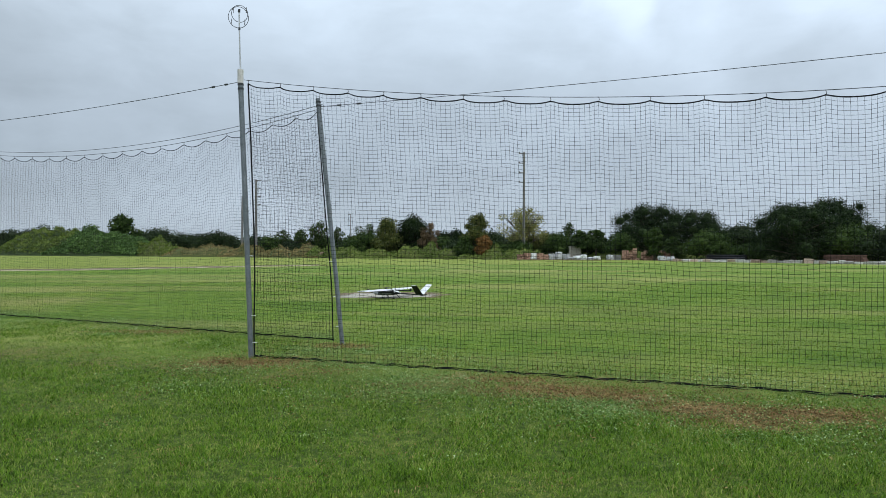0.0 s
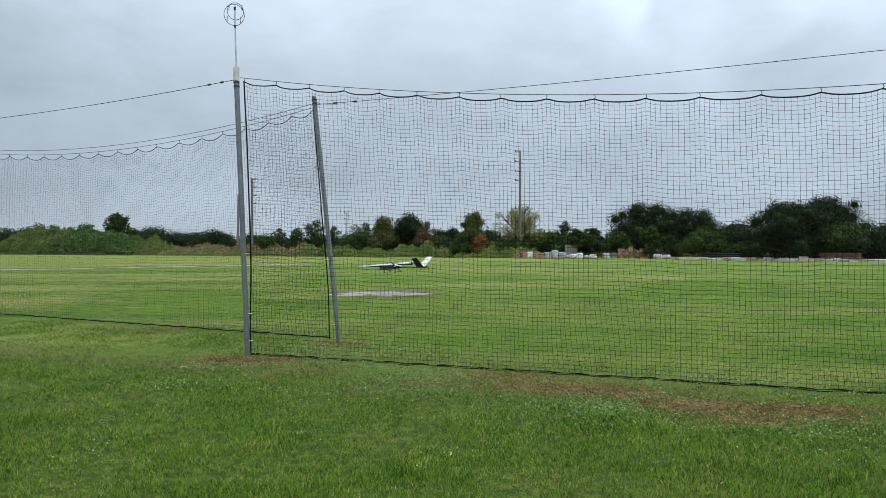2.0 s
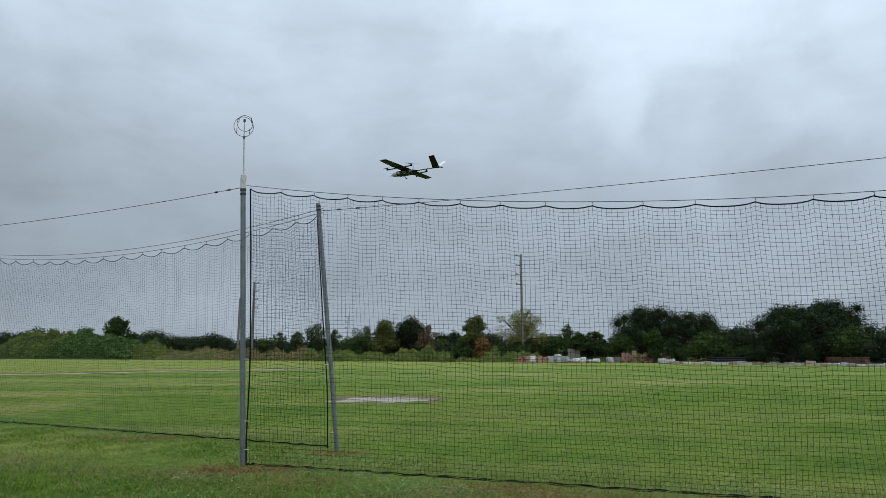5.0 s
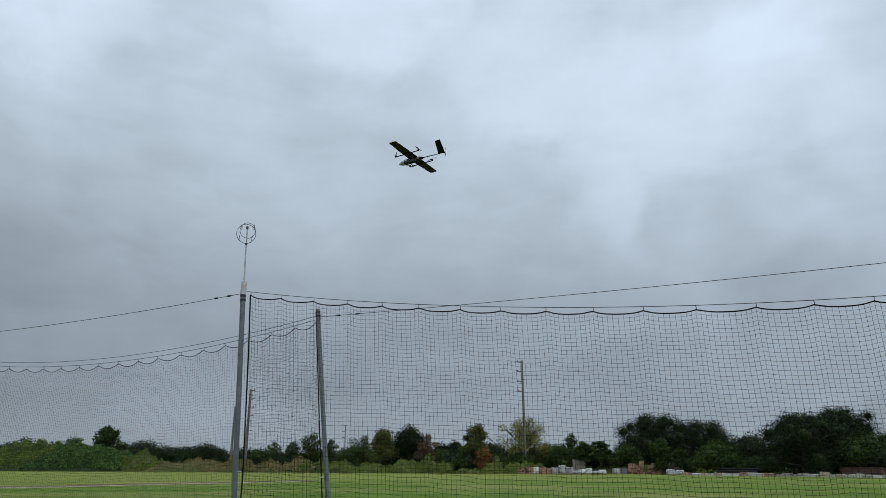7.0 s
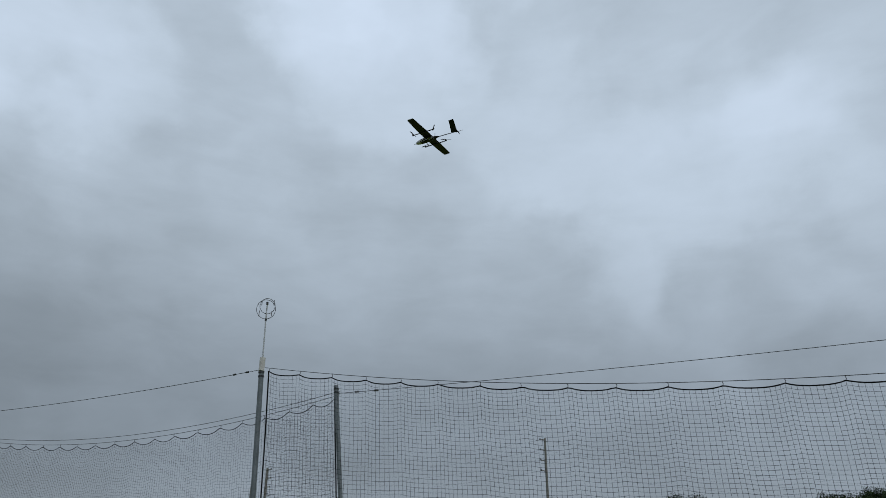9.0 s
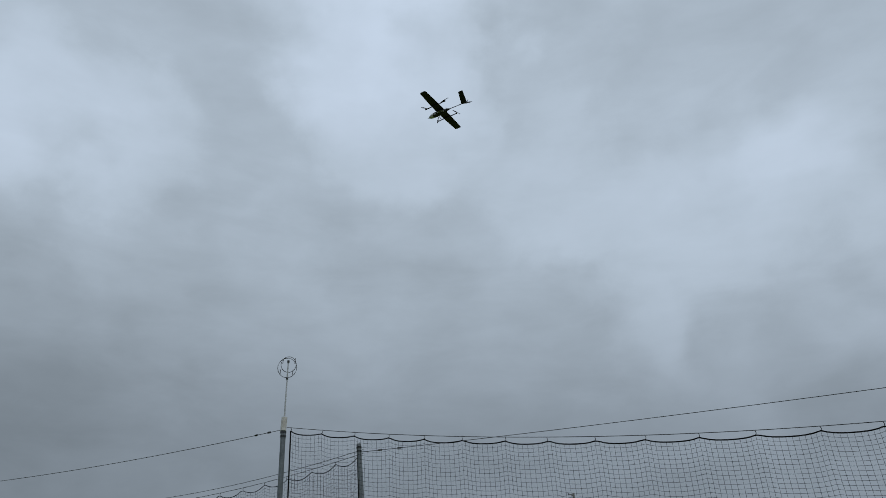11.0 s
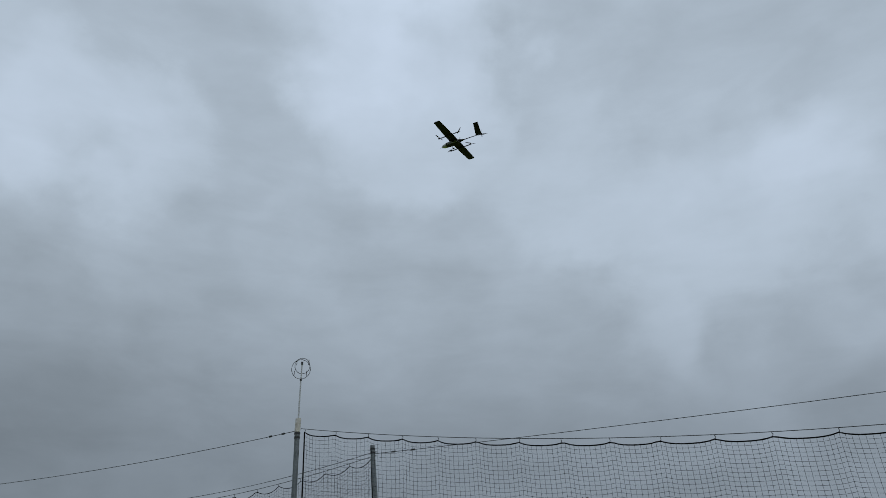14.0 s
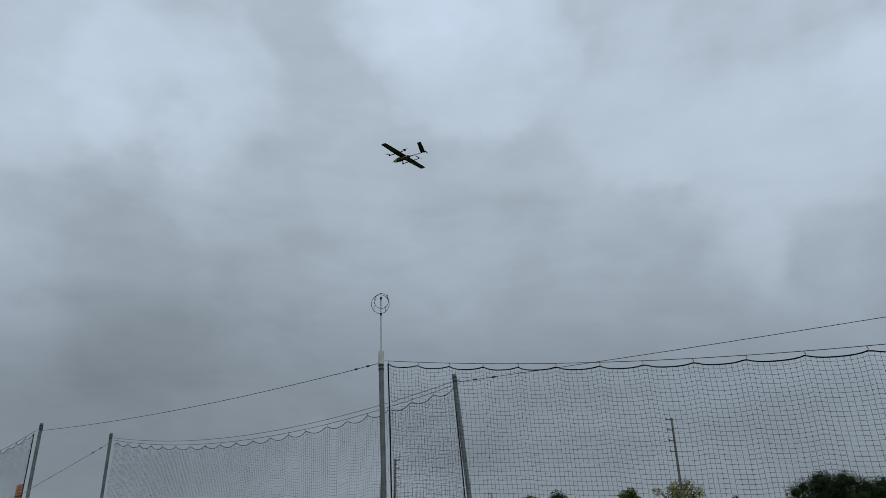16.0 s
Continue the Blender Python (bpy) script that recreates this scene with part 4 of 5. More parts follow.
def tree(name, x, y, h, w, leaf, label, density=1.0, low=0.2, lobes=14, leaf_size=0.3, sparse=0.0, category="tree", seed=1, columnar=0.0):
    """A tapered trunk with limbs, and a crown of many leaves in uneven lobes."""
    rnd = random.Random(seed)
    ob = thing(name, label, category, (x, y, 0))
    form = Form()
    r0 = 0.035 * h * (0.7 if sparse else 1.0)
    lean = rnd.uniform(-0.03, 0.03) * h
    form.tube([(0, 0, -0.2), (lean * 0.2, 0, h * 0.2), (lean * 0.6, 0, h * 0.5), (lean, 0, h * 0.8)], [r0 * 1.3, r0, r0 * 0.7, r0 * 0.25], 8)
    heap = []
    for k in range(lobes):
        t = (k + 0.5) / lobes
        size = w * rnd.uniform(0.55, 1.0) * (0.95 if sparse else 1.25) / math.sqrt(lobes)
        sz = min(size * rnd.uniform(0.7, 1.0), h * 0.3)
        env = math.sqrt(max(0.05, 1 - ((t - 0.38) / (0.66 - 0.04 * columnar)) ** 2))
        a = k * 2.4 + rnd.uniform(-0.5, 0.5)
        rad = max(0.0, env * w * 0.64 - size * 0.6) * rnd.uniform(0.3, 1.08)
        z0, z1 = low * h + sz * 0.6, h - sz * 0.85
        zc = (z0 + (z1 - z0) * t) / h
        c = (rad * math.cos(a), rad * math.sin(a), zc * h)
        heap.append((*c, size, size, sz))
        base = (lean * 0.5, 0, h * max(0.12, zc * 0.6))
        mid = (c[0] * 0.5 + rnd.uniform(-0.2, 0.2), c[1] * 0.5, (base[2] + c[2]) / 2 + 0.1)
        form.tube([base, mid, c], [r0 * 0.5, r0 * 0.3, r0 * 0.08], 5)
        if sparse:
            for _ in range(4):
                e = (c[0] + rnd.uniform(-1, 1) * size * 1.2, c[1] + rnd.uniform(-1, 1) * size, c[2] + rnd.uniform(0, 1.1) * size)
                form.tube([mid, ((mid[0] + e[0]) / 2, (mid[1] + e[1]) / 2, (mid[2] + e[2]) / 2 + 0.1), e], [r0 * 0.25, r0 * 0.14, 0.012], 4)
    part("trunk", form, bark, ob)
    heap.append((0, 0, h * (0.5 + low * 0.5), w * 0.3, w * 0.3, h * (0.5 - low * 0.5) * 0.8))
    n = int(4000 * density * (w * h / 60) ** 0.75 * (0.3 / leaf_size) ** 1.6) + 200
    c, d = crown_points(heap, n, 0.3)
    c[:, 2] = np.maximum(c[:, 2], 0.15)
    nrm = d * 0.7 + rng.normal(size=d.shape) * 0.6 + [0, -0.1, 0.35]
    nrm /= np.linalg.norm(nrm, axis=1)[:, None]
    v, f = leaf_cards(c, nrm, leaf_size * 1.25, leaf_size * 0.8)
    if not sparse:
        # the shaded heart of each lobe, so that the crown is not see-through
        for lobe in heap:
            q, g = knob(lobe, rnd)
            f = np.concatenate([f, g + len(v)])
            v = np.concatenate([v, q])
    m = new("crown", fast_mesh("crown", v, f, leaf))
    m.parent = ob
    return ob


def shrub(x, y, h, w, leaf, label, seed=1, density=1.3, size=0.24):
    return tree("shrub", x, y, h, w, leaf, label, density, 0.06, 12, size, 0.0, "shrub", seed)


def palm(x, y, h, w, label, seed):
    """A cabbage palm: a bare trunk and a round head of fan leaves."""
    rnd = random.Random(seed)
    ob = thing("palm_tree", label, "palm", (x, y, 0))
    head = h - w * 0.5
    part("trunk", Form().tube([(0, 0, -0.2), (0.05, 0, head * 0.5), (0, 0, head)], [0.2, 0.16, 0.2], 8), bark, ob)
    leaf = Form()
    up = Vector((0, 0, 1))
    for k in range(120):
        a, e = k * 2.39996, math.asin(rnd.uniform(-0.75, 1.0))
        d = Vector((math.cos(a) * math.cos(e), math.sin(a) * math.cos(e), math.sin(e)))
        side = d.cross(up).normalized() if abs(d.z) < 0.98 else Vector((1, 0, 0))
        side = (side + Vector((rnd.uniform(-0.4, 0.4), rnd.uniform(-0.4, 0.4), rnd.uniform(-0.4, 0.4)))).normalized()
        root, reach = Vector((0, 0, head)), w * rnd.uniform(0.2, 0.34)
        hub = root + d * reach
        leaf.add([root - side * 0.02, root + side * 0.02, hub + side * 0.02, hub - side * 0.02], [(0, 1, 2, 3)])
        for j in range(11):
            t = (j - 5) / 5 * 1.25
            ray = (d * math.cos(t) + side * math.sin(t)).normalized()
            q = ray.cross(d.cross(side)).normalized() * 0.12
            mid = hub + ray * w * 0.12
            tip = hub + ray * w * rnd.uniform(0.18, 0.25) - up * w * rnd.uniform(0.03, 0.1)
            leaf.add([hub, mid + q, tip, mid - q], [(0, 1, 2, 3)])
    part("crown", leaf, palm_leaf, ob)


def hillock(name, x0, y0, x1, y1, depth, top, mat_body, mat_leaf, label, category, n_leaf, size, seed, lumps=0.35, upright=0.3):
    """A long overgrown heap of earth, with its plants as loose leaves over it."""
    ob = thing(name, label, category, ((x0 + x1) / 2, (y0 + y1) / 2, 0))
    d = Vector((x1 - x0, y1 - y0, 0))
    L = d.length
    d.normalize()
    q = Vector((-d.y, d.x, 0))

    def height(s, t):
        e = max(0.0, 1 - abs(2 * s - 1) ** 3) * max(0.0, 1 - abs(2 * t - 1) ** 2.2)
        nz = noise.fractal(Vector((s * L * 0.3 + seed, t * depth * 0.2, seed)), 0.7, 2.0, 4)
        return top * e ** 0.75 * max(0.12, 1 + lumps * 1.6 * nz) - 0.05

    nu, nv = max(24, int(L * 1.2)), 14
    verts = [d * (L * (i / nu - 0.5)) + q * (depth * (j / nv - 0.5)) + Vector((0, 0, height(i / nu, j / nv))) for j in range(nv + 1) for i in range(nu + 1)]
    faces = [(j * (nu + 1) + i, j * (nu + 1) + i + 1, (j + 1) * (nu + 1) + i + 1, (j + 1) * (nu + 1) + i) for j in range(nv) for i in range(nu)]
    part("earth", Form().add(verts, faces), mat_body, ob, smooth=True)
    st = rng.uniform(0.01, 0.99, (n_leaf, 2))
    c = np.array([d * (L * (s - 0.5)) + q * (depth * (t - 0.5)) + Vector((0, 0, height(s, t))) for s, t in st])
    c[:, 2] += rng.uniform(0, size * 1.3, n_leaf)
    nrm = rng.normal(size=c.shape) * 0.6 + [0, -0.6, 1 - upright * 2]
    nrm /= np.linalg.norm(nrm, axis=1)[:, None]
    v, f = leaf_cards(c, nrm, size * 1.3, size * (0.8 if upright < 0.2 else 0.5))
    m = new("leaves", fast_mesh("leaves", v, f, mat_leaf))
    m.parent, m["kind"] = ob, "stuff"
    return ob


def utility_pole(x, y, h, r, arms, label, s=-1):
    ob = thing("utility_pole", label, "utility pole", (x, y, 0), group="utility poles")
    part("shaft", Form().tube([(0, 0, -0.3), (0, 0, h)], [r, r * 0.62], 10), pole_wood, ob)
    for k in range(arms):
        z = h - 0.35 - k * 1.75
        arm = part("arm", Form().tube([(0, 0, z), (s * 0.5, 0, z + 0.12), (s * 0.85, 0, z + 0.05)], [0.1, 0.09, 0.07], 6), pole_wood, ob)
        part("insulator", Form().tube([(s * 0.85, 0, z + 0.05), (s * 0.85, 0, z + 0.18), (s * 0.85, 0, z + 0.36)], [0.08, 0.15, 0.08], 8), dark_metal, arm)


def overhead_wire(a, b, sag):
    pts = []
    for i in range(25):
        t = i / 24
        p = Vector(a).lerp(Vector(b), t)
        p.z -= sag * 4 * t * (1 - t)
        pts.append(p - Vector(a))
    ob = thing("overhead_wire", "thin overhead line between utility poles", "wire", a, group="overhead wires")
    part("strand", Form().tube(pts, 0.009, 4), cable_mat, ob)


def pallet(x, y, h, kind, turn, label, seed):
    """A wooden pallet with a load of bricks or a wrapped bale."""
    rnd = random.Random(seed)
    ob = thing("pallet_load", label, "pallet", (x, y, 0), turn, group="pallets of building material")
    for k in range(5):
        part("slat", Form().box((-0.46 + 0.23 * k, 0, 0.12), (0.14, 1.0, 0.03)), wood_mat, ob)
    for k in range(3):
        part("runner", Form().box((0, -0.42 + 0.42 * k, 0.05), (1.06, 0.1, 0.1)), wood_mat, ob)
    if kind == "brick":
        rows = max(2, int((h - 0.14) / 0.2))
        for r in range(rows):
            for c in range(3):
                for e in range(2):
                    b = Form().box((-0.34 + 0.34 * c, -0.25 + 0.5 * e, 0.24 + 0.2 * r), (0.325, 0.48, 0.19), 0.01, 0, 0.012)
                    part("brick_pack", b, brick_mat, ob)
    else:
        f = Form()
        rings, n = [], 20
        for z, s in ((0.14, 0.5), (0.3, 0.53), (h * 0.6, 0.52), (h * 0.93, 0.5), (h, 0.36)):
            ring = []
            for k in range(n):
                a = 2 * math.pi * k / n
                c, q = math.cos(a), math.sin(a)
                w = s * (1 + rnd.uniform(-0.2, 0.1))
                ring.append((w * math.copysign(abs(c) ** 0.32, c), w * math.copysign(abs(q) ** 0.32, q), z + rnd.uniform(-0.1, 0.1)))
            rings.append(ring)
        part("wrapped_load", f.loft(rings), wrap_mat, ob, "load under crumpled white plastic")


def stone_block(x, y, w, h, turn, material, label, seed):
    random.seed(seed)
    ob = part("stone_block", Form().box((0, 0, h / 2), (w, w * 0.8, h), 0.06, 0, 0.05), material)
    ob.matrix_basis = pose(x, y, 0, 0, 0, turn)
    tagged(ob, label, "stone", "row of stone blocks")


def storage_yard():
    for k in range(5):
        pallet(13.4 + 1.05 * k, 118.0 - 0.24 * k, 1.1 + 0.06 * (k % 2), "brick" if k in (0, 1, 3, 4) else "wrap", 13, "orange-red bricks stacked on a wooden pallet" if k != 2 else "building material under white plastic on a pallet", k)
    for k in range(3):
        pallet(18.5 + 1.15 * k, 116.6 - 0.26 * k, 1.05 + 0.3 * (k % 2), "wrap", 20 * k, "bulky load under white plastic on a pallet", 10 + k)
    for k in range(5):
        pallet(21.6 + 1.05 * k, 115.9 - 0.25 * k, 0.5 + 0.2 * (k * 7 % 3), "wrap", 37 * k, "low bags under white plastic on a pallet", 20 + k)
    pallet(28.6, 117.4, 0.9, "wrap", 12, "low bags under white plastic on a pallet", 33)
    pallet(35.2, 110.4, 0.8, "wrap", 25, "rubble bags under white plastic on a pallet", 34)
    pallet(36.3, 109.5, 0.7, "wrap", 50, "rubble bags under white plastic on a pallet", 35)
    # pale concrete tank
    ob = thing("concrete_box", "pale weathered concrete box behind stacked pallets", "concrete box", (23.8, 123.8, 0), -8)
    part("shell", Form().box((0, 0, 1.1), (2.1, 1.6, 2.2), 0.06), stone_mat, ob)
    part("lid", Form().box((0, 0, 2.29), (2.25, 1.75, 0.16), 0.03), stone_mat, ob)
    # grey low wall of blocks
    ob = thing("block_wall", "low grey wall of stacked concrete blocks", "wall", (30.0, 119.2, 0), -14)
    for r in range(2):
        for c in range(3):
            part("block", Form().box((-0.6 + 0.6 * c, 0, 0.23 + 0.46 * r), (0.58, 0.5, 0.45), 0.02, 0, 0.02), pole_wood, ob)
    # long brick stack
    ob = thing("brick_stack", "long stack of red-brown bricks in uneven heights", "brick stack", (34.8, 117.6, 0), -35)
    random.seed(5)
    for c in range(17):
        for r in range((5, 5, 4, 5, 6, 1, 0, 4, 5, 5, 4, 5, 5, 5, 4, 5, 5)[c]):
            part("brick_pack", Form().box((-3.9 + 0.48 * c, random.uniform(-0.06, 0.06), 0.17 + 0.34 * r), (0.46, 0.9, 0.32), 0.03, random.uniform(-0.06, 0.06), 0.025), brick_mat, ob)
    # row of stone blocks along the field's edge
    rnd = random.Random(3)
    t, k = 0.0, 0
    while t < 1.25:
        x, y = 36.9 + (56.8 - 36.9) * t, 108.6 + (88.0 - 108.6) * t
        w = rnd.uniform(0.75, 1.35)
        pale = rnd.random() < 0.5
        stone_block(x + rnd.uniform(-0.1, 0.1), y, w, rnd.uniform(0.3, 0.46) + (0.25 if k == 17 else 0), -46 + rnd.uniform(-5, 5), stone_mat if pale else stone_brown,
                    "pale grey stone block in a row beside the field" if pale else "brown stone block in a row beside the field", k)
        t += (w + rnd.uniform(0.0, 0.07)) / 28.6
        k += 1
    # black pipes
    ob = thing("pipe_stack", "stack of long black plastic pipes", "pipes", (44.4, 107.4, 0), -41)
    for r, n in ((0, 4), (1, 3), (2, 2)):
        for c in range(n):
            z, yy = 0.21 + 0.34 * r, (c - n / 2) * 0.42
            part("pipe", Form().tube([(-2.9, yy, z), (2.9, yy, z)], 0.2, 12), black_plastic, ob)
    ob = thing("panel_stack", "stack of red-brown panels beside the trees", "panels", (56.0, 95.6, 0), -51)
    for r in range(6):
        part("panel", Form().box((random.uniform(-0.1, 0.1), random.uniform(-0.08, 0.08), 0.1 + 0.2 * r), (5.0, 1.6, 0.17), 0.02), rust_mat, ob)


def far_edge():
    # overgrown heaps on the field's edge
    hillock("vine_mound", -86, 155, -64, 151.5, 13, 4.9, vine_earth, vine_leaf, "earth mound covered with broad-leaved green vines", "mound", 17000, 0.36, 3.0, 0.16, 0.1)
    hillock("grass_mound", -99, 157.5, -77, 154, 13, 4.9, vine_earth, tall_grass, "earth mound overgrown with tall green grass", "mound", 12000, 0.36, 5.0, 0.28, 0.25)
    hillock("grass_mound", -70, 152, -55, 148.5, 8, 2.7, weedy, tall_grass, "low mound of tall yellow-green grass", "mound", 7000, 0.3, 7.0, 0.5, 0.3)
    hillock("weed_mound", -58, 147, -41, 143.5, 8, 1.9, weedy, dry_weed, "low earth mound with dry brown weeds", "mound", 3500, 0.26, 9.0, 0.4, 0.35)
    hillock("weed_bank", -44, 142.5, -22, 134.5, 9, 1.5, weedy, dry_weed, "bank of dry straw-coloured weeds", "bank", 14000, 0.22, 17.0, 0.95, 0.2)
    hillock("weed_bank", -27, 136, -8, 130, 8, 1.35, weedy, weed_leaf, "bank of tall weeds and rough grass", "bank", 13000, 0.21, 14.0, 0.95, 0.12)
    hillock("weed_bank", -14, 131, 20, 122.5, 8, 1.3, weedy, weed_leaf, "bank of tall weeds and rough grass", "bank", 22000, 0.21, 21.0, 0.95, 0.12)
    hillock("weed_bank", 18, 130, 46, 117.5, 5, 1.2, weedy, weed_leaf, "strip of rough grass behind stacked pallets", "bank", 5000, 0.25, 27.0, 0.5, 0.35)
    hillock("weed_bank", 44, 118, 71, 90, 6, 1.4, weedy, green_leaf, "strip of low green brush before the trees", "bank", 6000, 0.25, 31.0, 0.5, 0.3)
    hillock("rubble_heap", -40, 138.5, -35, 137.3, 2.5, 0.9, stone_brown, dry_weed, "heap of reddish rubble among weeds", "rubble", 300, 0.16, 41.0, 0.6, 0.3)
    hillock("rubble_heap", -24.5, 132.5, -21, 131.5, 2.0, 0.8, stone_brown, dry_weed, "heap of reddish rubble among weeds", "rubble", 200, 0.16, 47.0, 0.6, 0.3)
    far_label, s = "distant dark green tree", 100
    for x, y, h, w in ((-131, 208.6, 7.6, 11), (-120, 206.9, 8.7, 11), (-110.2, 205.5, 7.5, 9), (-102, 205, 6.8, 9), (-93, 200, 6.5, 9), (-84, 190, 6.6, 9), (-74.7, 181.3, 7.4, 9),
                       (-67.5, 189.4, 6.1, 9), (-62, 186, 5.8, 8), (-72.1, 190.2, 6.1, 9), (-59.2, 178.6, 6.6, 7.2), (-54.9, 177.7, 5.3, 4.5), (-49, 182, 4.6, 6), (-41, 178, 4.4, 6)):
        s += 1
        tree("tree", x, y, h, w, hazy_leaf if s % 3 else oak_leaf, far_label, 1.2, 0.1, 12, 0.42, seed=s)
    for x, y, h, w in ((11.7, 159.1, 6.5, 6.5), (17, 158, 5.6, 6), (6, 160, 5.4, 6), (-19, 163, 5.0, 7), (-11, 162, 5.0, 7), (24, 150, 5.5, 7), (30, 150, 5.3, 7), (-27, 168, 4.8, 8), (-35, 172, 4.6, 8), (55.3, 127.2, 7.1, 6.5), (61, 128, 5.5, 7)):
        s += 1
        tree("tree", x, y, h, w, hazy_leaf, far_label, 1.2, 0.1, 11, 0.38, seed=s)
    tree("tree", -73.2, 158.2, 9.6, 6.0, green_leaf, "large-leaved green tree above a vine mound", 0.9, 0.4, 16, 0.5, seed=5)
    tree("tree", -80.6, 158.1, 7.2, 4.6, vine_leaf, "small green tree above a vine mound", 1.1, 0.3, 10, 0.42, seed=4)
    for x, y, h, w in ((-34.4, 148.6, 6.1, 3.4), (-30.2, 147.2, 6.2, 4.2), (-26.4, 145.8, 7.9, 5.6), (-22.7, 149.3, 6.7, 2.6), (-15.2, 139.9, 7.3, 5.1), (24.5, 134.1, 7.4, 3.3)):
        s += 1
        tree("tree", x, y, h, w, green_leaf, "slender open-crowned green tree", 0.4, 0.25, 12, 0.24, 0.5, seed=s)
    tree("tree", -10.7, 133.4, 8.1, 5.6, olive_leaf, "olive-green tree with drooping foliage", 1.5, 0.08, 15, 0.26, seed=21)
    tree("tree", -5.7, 133.4, 8.6, 6.6, oak_leaf, "dense dark green leafy tree", 1.6, 0.08, 16, 0.28, seed=22)
    tree("tree", -2.4, 130.1, 7.0, 4.0, brown_leaf, "brownish tree with thinning leaves", 1.0, 0.08, 12, 0.22, 0.4, seed=23)
    tree("tree", 6.4, 127.7, 8.6, 4.6, olive_leaf, "olive-green tree turning autumn brown", 1.5, 0.15, 14, 0.26, seed=24)
    tree("tree", 15.3, 129.9, 10.0, 8.8, yellow_leaf, "bare-branched tree with sparse yellow leaves", 0.5, 0.3, 24, 0.24, 0.8, seed=25)
    for k, (x, y, h, w) in enumerate(((0.2, 161, 6.2, 4.6), (3.2, 160.4, 6.6, 5.0), (6.2, 161, 6.0, 4.6), (-2.6, 162, 5.4, 4.6))):
        tree("tree", x, y, h, w, oak_leaf, "dark tree far behind the field", 1.5, 0.05, 12, 0.36, seed=280 + k)
    shrub(-15.9, 136.4, 5.2, 6.2, green_leaf, "rounded bright green shrub", 31, 1.6)
    shrub(7.6, 124.4, 4.5, 3.1, rust_leaf, "rusty orange shrub by the field", 32)
    shrub(4.1, 125.2, 4.4, 3.0, green_leaf, "green shrub at the field's edge", 33)
    shrub(19.1, 131.1, 5.5, 5.4, olive_leaf, "olive-green shrub behind pallets", 34)
    shrub(21.0, 126.5, 5.2, 5.4, green_leaf, "green shrub behind pallets", 35)
    shrub(14.0, 126.0, 3.6, 5.0, green_leaf, "low green shrub beneath a bare tree", 36)
    shrub(10.5, 126.5, 3.0, 4.0, green_leaf, "low green shrub at the field's edge", 37)
    shrub(32.3, 124.0, 5.1, 5.2, green_leaf, "green shrub beside a brick stack", 38)
    shrub(35.7, 115.8, 5.8, 2.9, green_leaf, "tall narrow green shrub", 39)
    shrub(42.9, 111.7, 5.5, 6.6, green_leaf, "broad green shrub before an oak", 40)
    shrub(58.8, 99.8, 6.0, 7.8, green_leaf, "broad green shrub before dark trees", 41)
    shrub(62.5, 95.9, 5.8, 6.5, hazy_leaf, "grey-green shrub before dark trees", 42)
    shrub(53.5, 112, 4.2, 5.0, hazy_leaf, "grey-green shrub between trees", 43)
    shrub(39.5, 116.0, 3.2, 4.0, green_leaf, "low green shrub before an oak", 44)
    shrub(48, 107.0, 3.0, 5.0, green_leaf, "low green shrub before an oak", 45)
    shrub(27.5, 128.0, 3.6, 5.0, oak_leaf, "dark green shrub behind palms", 46)
    tree("oak_tree", 38.6, 129.3, 10.8, 12.4, oak_leaf, "broad dark evergreen oak", 1.6, 0.12, 44, 0.2, category="tree", seed=51)
    tree("oak_tree", 47.0, 126.5, 9.4, 11.5, oak_leaf, "broad dark evergreen oak", 1.6, 0.12, 36, 0.2, seed=52)
    tree("oak_tree", 52.2, 102.3, 9.1, 12.0, oak_leaf, "large dark green tree at the field's edge", 1.9, 0.05, 44, 0.19, seed=53)
    tree("oak_tree", 65.3, 115.3, 10.9, 11.8, oak_leaf, "tall dark green tree behind others", 1.6, 0.12, 44, 0.2, seed=54)
    palm(24.7, 123.6, 5.5, 4.0, "cabbage palm with a round fan-leaved head", 1)
    palm(27.6, 124.1, 5.8, 4.2, "cabbage palm with a round fan-leaved head", 2)
    palm(26.2, 125.5, 4.9, 3.8, "cabbage palm with a round fan-leaved head", 3)
    palm(37.8, 113.0, 4.1, 3.2, "low cabbage palm before an oak", 4)
    utility_pole(14.82, 125.5, 19.55, 0.28, 4, "tall grey utility pole with short arms")
    utility_pole(-40.6, 150, 16.8, 0.36, 4, "tall grey utility pole with short arms", 1)
    utility_pole(-43.6, 150, 13.2, 0.3, 0, "plain grey utility pole")
    utility_pole(-29.3, 220, 13.1, 0.2, 3, "distant thin utility pole")
    for k in range(4):
        z = 19.25 - 1.75 * k
        overhead_wire((13.97, 125.5, z), (150, 190, z), 2.5)
        overhead_wire((-39.75, 150, 16.6 - 1.75 * k), (13.97, 125.5, z), 1.2)
    # the belt of low trees that closes the gaps
    rnd = random.Random(11)
    for k in range(20):
        x = -36 + 3.9 * k + rnd.uniform(-1, 1)
        tree("tree", x, 146 - 0.35 * max(0, x) + rnd.uniform(-2, 2), rnd.uniform(3.4, 4.9), rnd.uniform(5, 7), (green_leaf, hazy_leaf, oak_leaf)[k % 3], "low green tree in a belt behind the field", 1.0, 0.05, 10, 0.34, seed=200 + k)
    for k in range(9):
        x = -136 + 9.5 * k + rnd.uniform(-2, 2)
        tree("tree", x, 214 + rnd.uniform(-3, 3), rnd.uniform(6.0, 7.6), rnd.uniform(11, 14), oak_leaf if k % 2 else hazy_leaf, far_label, 1.2, 0.05, 12, 0.45, seed=240 + k)
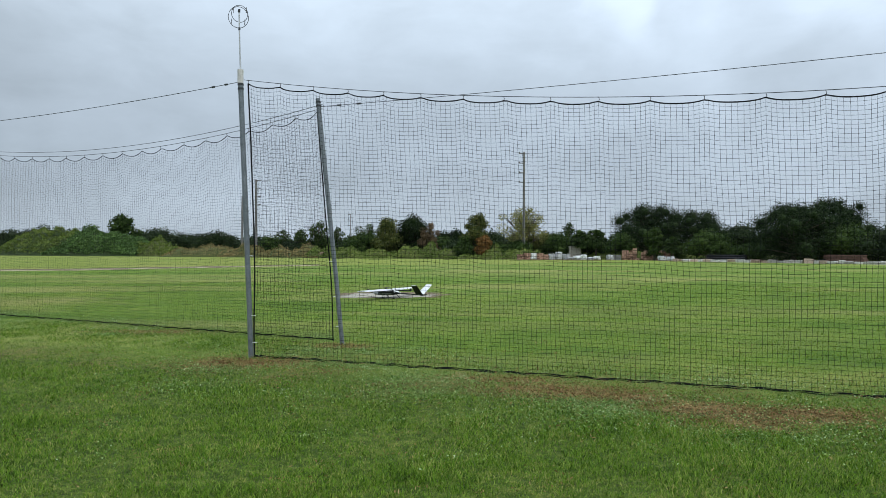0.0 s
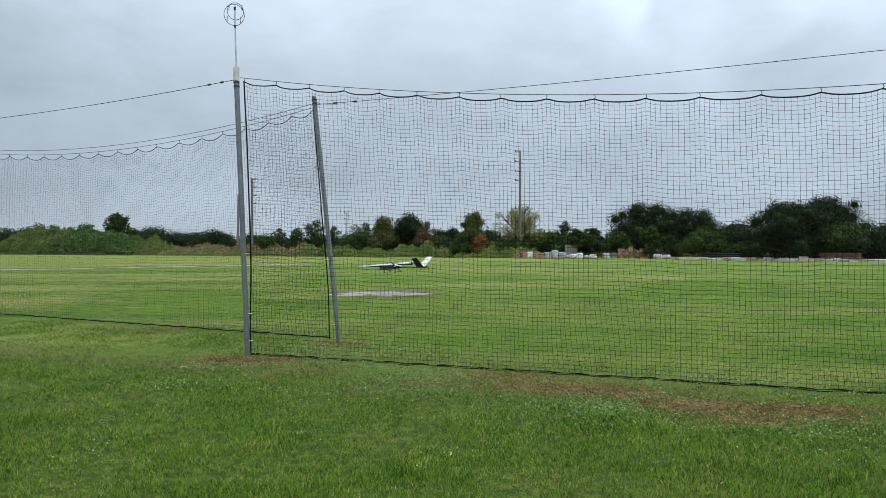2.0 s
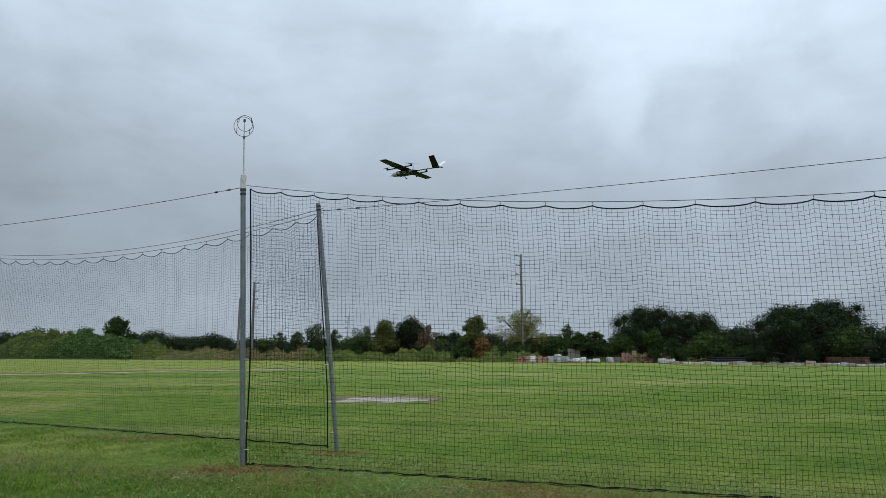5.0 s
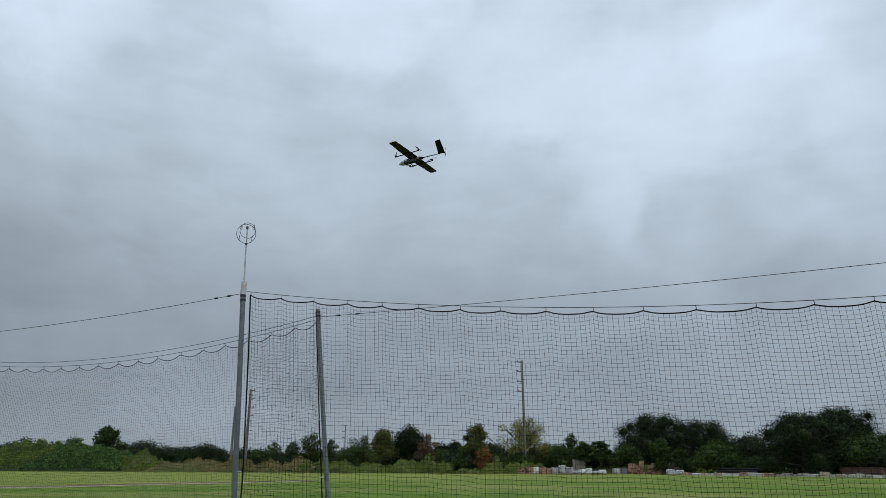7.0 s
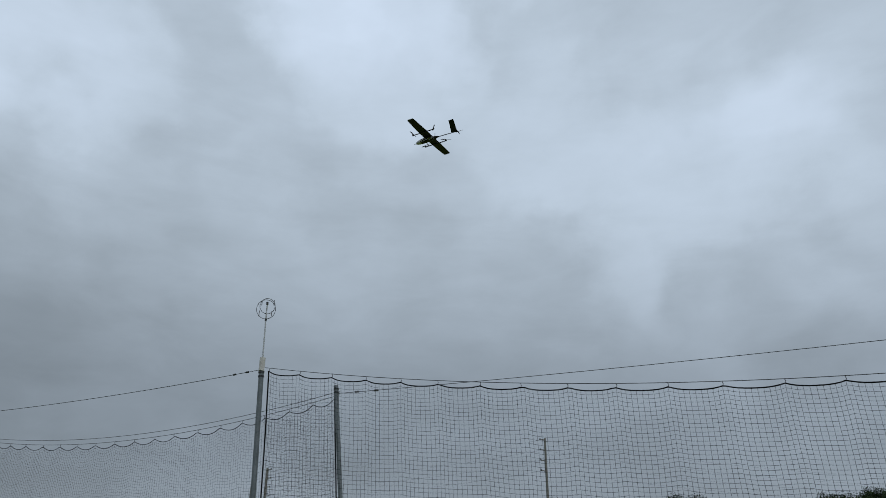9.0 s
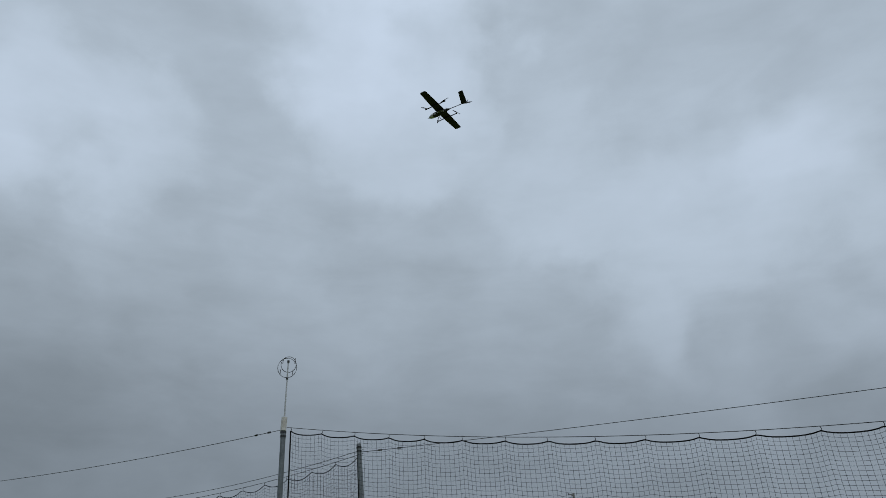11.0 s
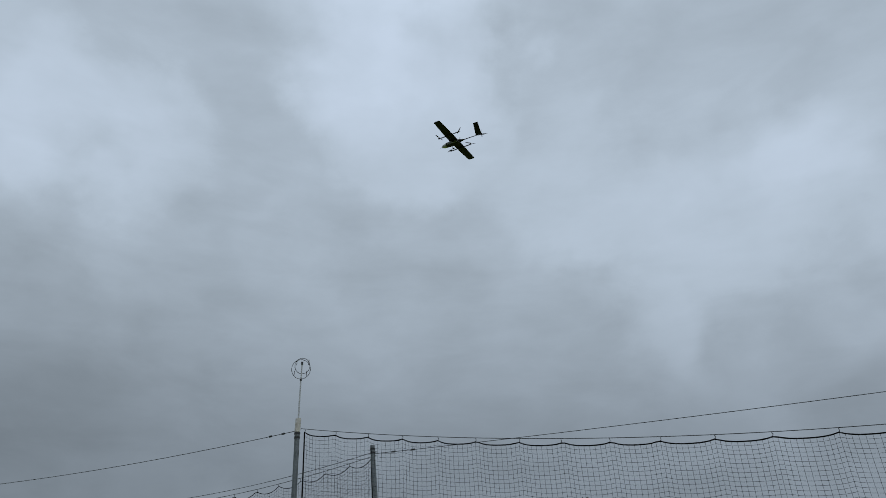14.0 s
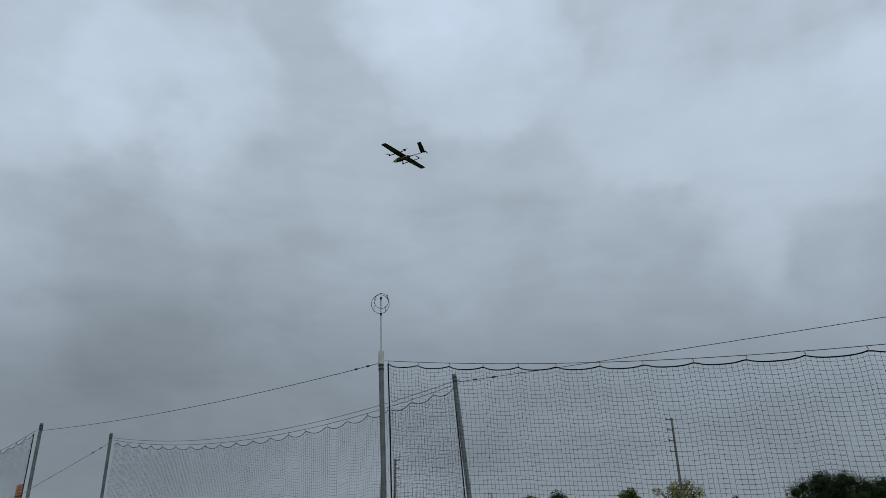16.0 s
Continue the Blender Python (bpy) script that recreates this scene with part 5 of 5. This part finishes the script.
    for k in range(6):
        x = 52 + 4.5 * k
        tree("tree", x, 128 - 3 * k, rnd.uniform(4.5, 6), rnd.uniform(6, 8), oak_leaf, far_label, 1.4, 0.05, 12, 0.34, seed=260 + k)
    storage_yard()


def sand_track():
    """A pale sandy track with a brown verge on the far side."""
    for name, w, off, z, material, label in (("verge", 3.6, 2.7, 0.012, soil, "brown bare verge of a track across the field"), ("track", 0.8, 0.0, 0.02, sand, "pale sandy track across the field")):
        pts, top, low = [(-60, 38), (-44, 44.5), (-31.2, 48.6), (-27.1, 51.1), (-20.0, 60.7), (-15.5, 66), (-12, 70)], [], []
        form, left, right = Form(), [], []
        for i in range(len(pts) - 1):
            for s in range(8):
                t = s / 8
                x, y = pts[i][0] + (pts[i + 1][0] - pts[i][0]) * t, pts[i][1] + (pts[i + 1][1] - pts[i][1]) * t
                wob = noise.noise(Vector((x * 0.4, y * 0.4, off)))
                half = w * (0.5 + 0.35 * wob)
                left.append((x - 0.5 * half, y + half + off, z))
                right.append((x + 0.5 * half, y - half + off, z))
        n = len(left)
        form.add(left + right, [(k + n, k + n + 1, k + 1, k) for k in range(n - 1)])
        form.add([(p[0], p[1], -0.05) for p in left] + left, [(k, k + 1, n + k + 1, n + k) for k in range(n - 1)])
        form.add(right + [(p[0], p[1], -0.05) for p in right], [(n + k, n + k + 1, k + 1, k) for k in range(n - 1)])
        tagged(part(name, form, material), label, "track", kind="structure")


ground()
blades("grass", "rough green grass with straw-coloured blades", 650000, 2.4, 15.0, 0.037, 0.0044, blade_mat, True, 1.3)
blades("mown_grass", "short mown grass beyond the nets", 130000, 7.0, 34.0, 0.03, 0.007, mown_mat, False, 1.4)
ground_cover()
litter()
blot("pad_verge", -1.75, 24.6, 2.1, 1.5, 3, soil, 0.008, 0.35, "bare brown soil round a landing pad", "soil", 4.0)
blot("landing_pad", -1.95, 23.9, 1.55, 1.15, 3, concrete, 0.02, 0.35, "pale worn landing pad of concrete and gravel", "landing pad", 8.0)
sand_track()
fences()
antenna()
notice()
aircraft, rotors, pusher = drone()
far_edge()


def motions():
    flight = [
        (0, -1.77, 22.75, 0.28, 148.2, 0.1, -0.0),
        (1, -1.76, 22.77, 0.28, 147.9, 0.3, -0.1),
        (1.5, -1.69, 22.80, 0.46, 147.0, -2.2, 0.2),
        (2, -1.62, 22.89, 1.06, 146.6, -2.0, -1.9),
        (2.5, -1.50, 23.01, 2.03, 145.9, -2.2, -1.4),
        (3, -1.37, 23.08, 3.11, 145.5, -2.5, -1.1),
        (3.5, -1.32, 22.92, 4.26, 146.2, -2.2, -2.4),
        (5.8, -1.14, 24.12, 10.04, 149.9, -1.0, 0.3),
        (6.5, -1.06, 24.05, 11.65, 150.0, -0.7, 0.3),
        (7, -1.04, 23.96, 12.70, 150.0, -1.9, 0.8),
        (7.5, -1.06, 24.27, 13.96, 150.9, -2.3, -1.1),
        (8.5, -1.22, 24.45, 16.20, 151.0, -0.3, 0.1),
        (9.2, -1.30, 24.61, 17.89, 150.9, 0.5, 0.7),
        (11.5, -1.53, 24.47, 21.91, 150.9, -1.4, 0.3),
        (12, -1.65, 24.21, 21.72, 151.7, -1.2, 0.7),
        (12.5, -1.72, 23.64, 20.96, 151.0, 0.1, 2.3),
        (13, -1.77, 24.04, 20.85, 151.7, 0.4, 2.3),
        (13.5, -1.63, 24.22, 20.43, 152.2, 2.8, 2.9),
        (14, -1.39, 24.41, 20.01, 152.5, 1.3, 2.1),
        (14.5, -1.37, 24.88, 19.63, 150.1, 1.1, 1.1),
        (15, -2.34, 26.17, 19.66, 151.3, 2.1, -0.4),
        (15.3, -3.43, 26.91, 19.47, 153.0, 2.7, -1.2),
        (15.6, -5.11, 27.50, 19.10, 155.6, 3.8, -1.8),
        (16, -7.45, 28.34, 18.59, 153.9, 4.3, -0.1),
    ]
    walk(aircraft, [(t, pose(x, y, z, roll, -pitch, yaw)) for t, x, y, z, yaw, pitch, roll in flight])
    for k, rotor in enumerate(rotors):
        at = rotor.location.copy()
        walk(rotor, [(i / 10, pose(*at, 0, 0, 40 * k + (83 if k % 2 else -83) * i)) for i in range(161)])
    at = pusher.location.copy()
    walk(pusher, [(i / 10, pose(*at, 77 * max(0, i - 22), 0, 0)) for i in range(161)])


motions()
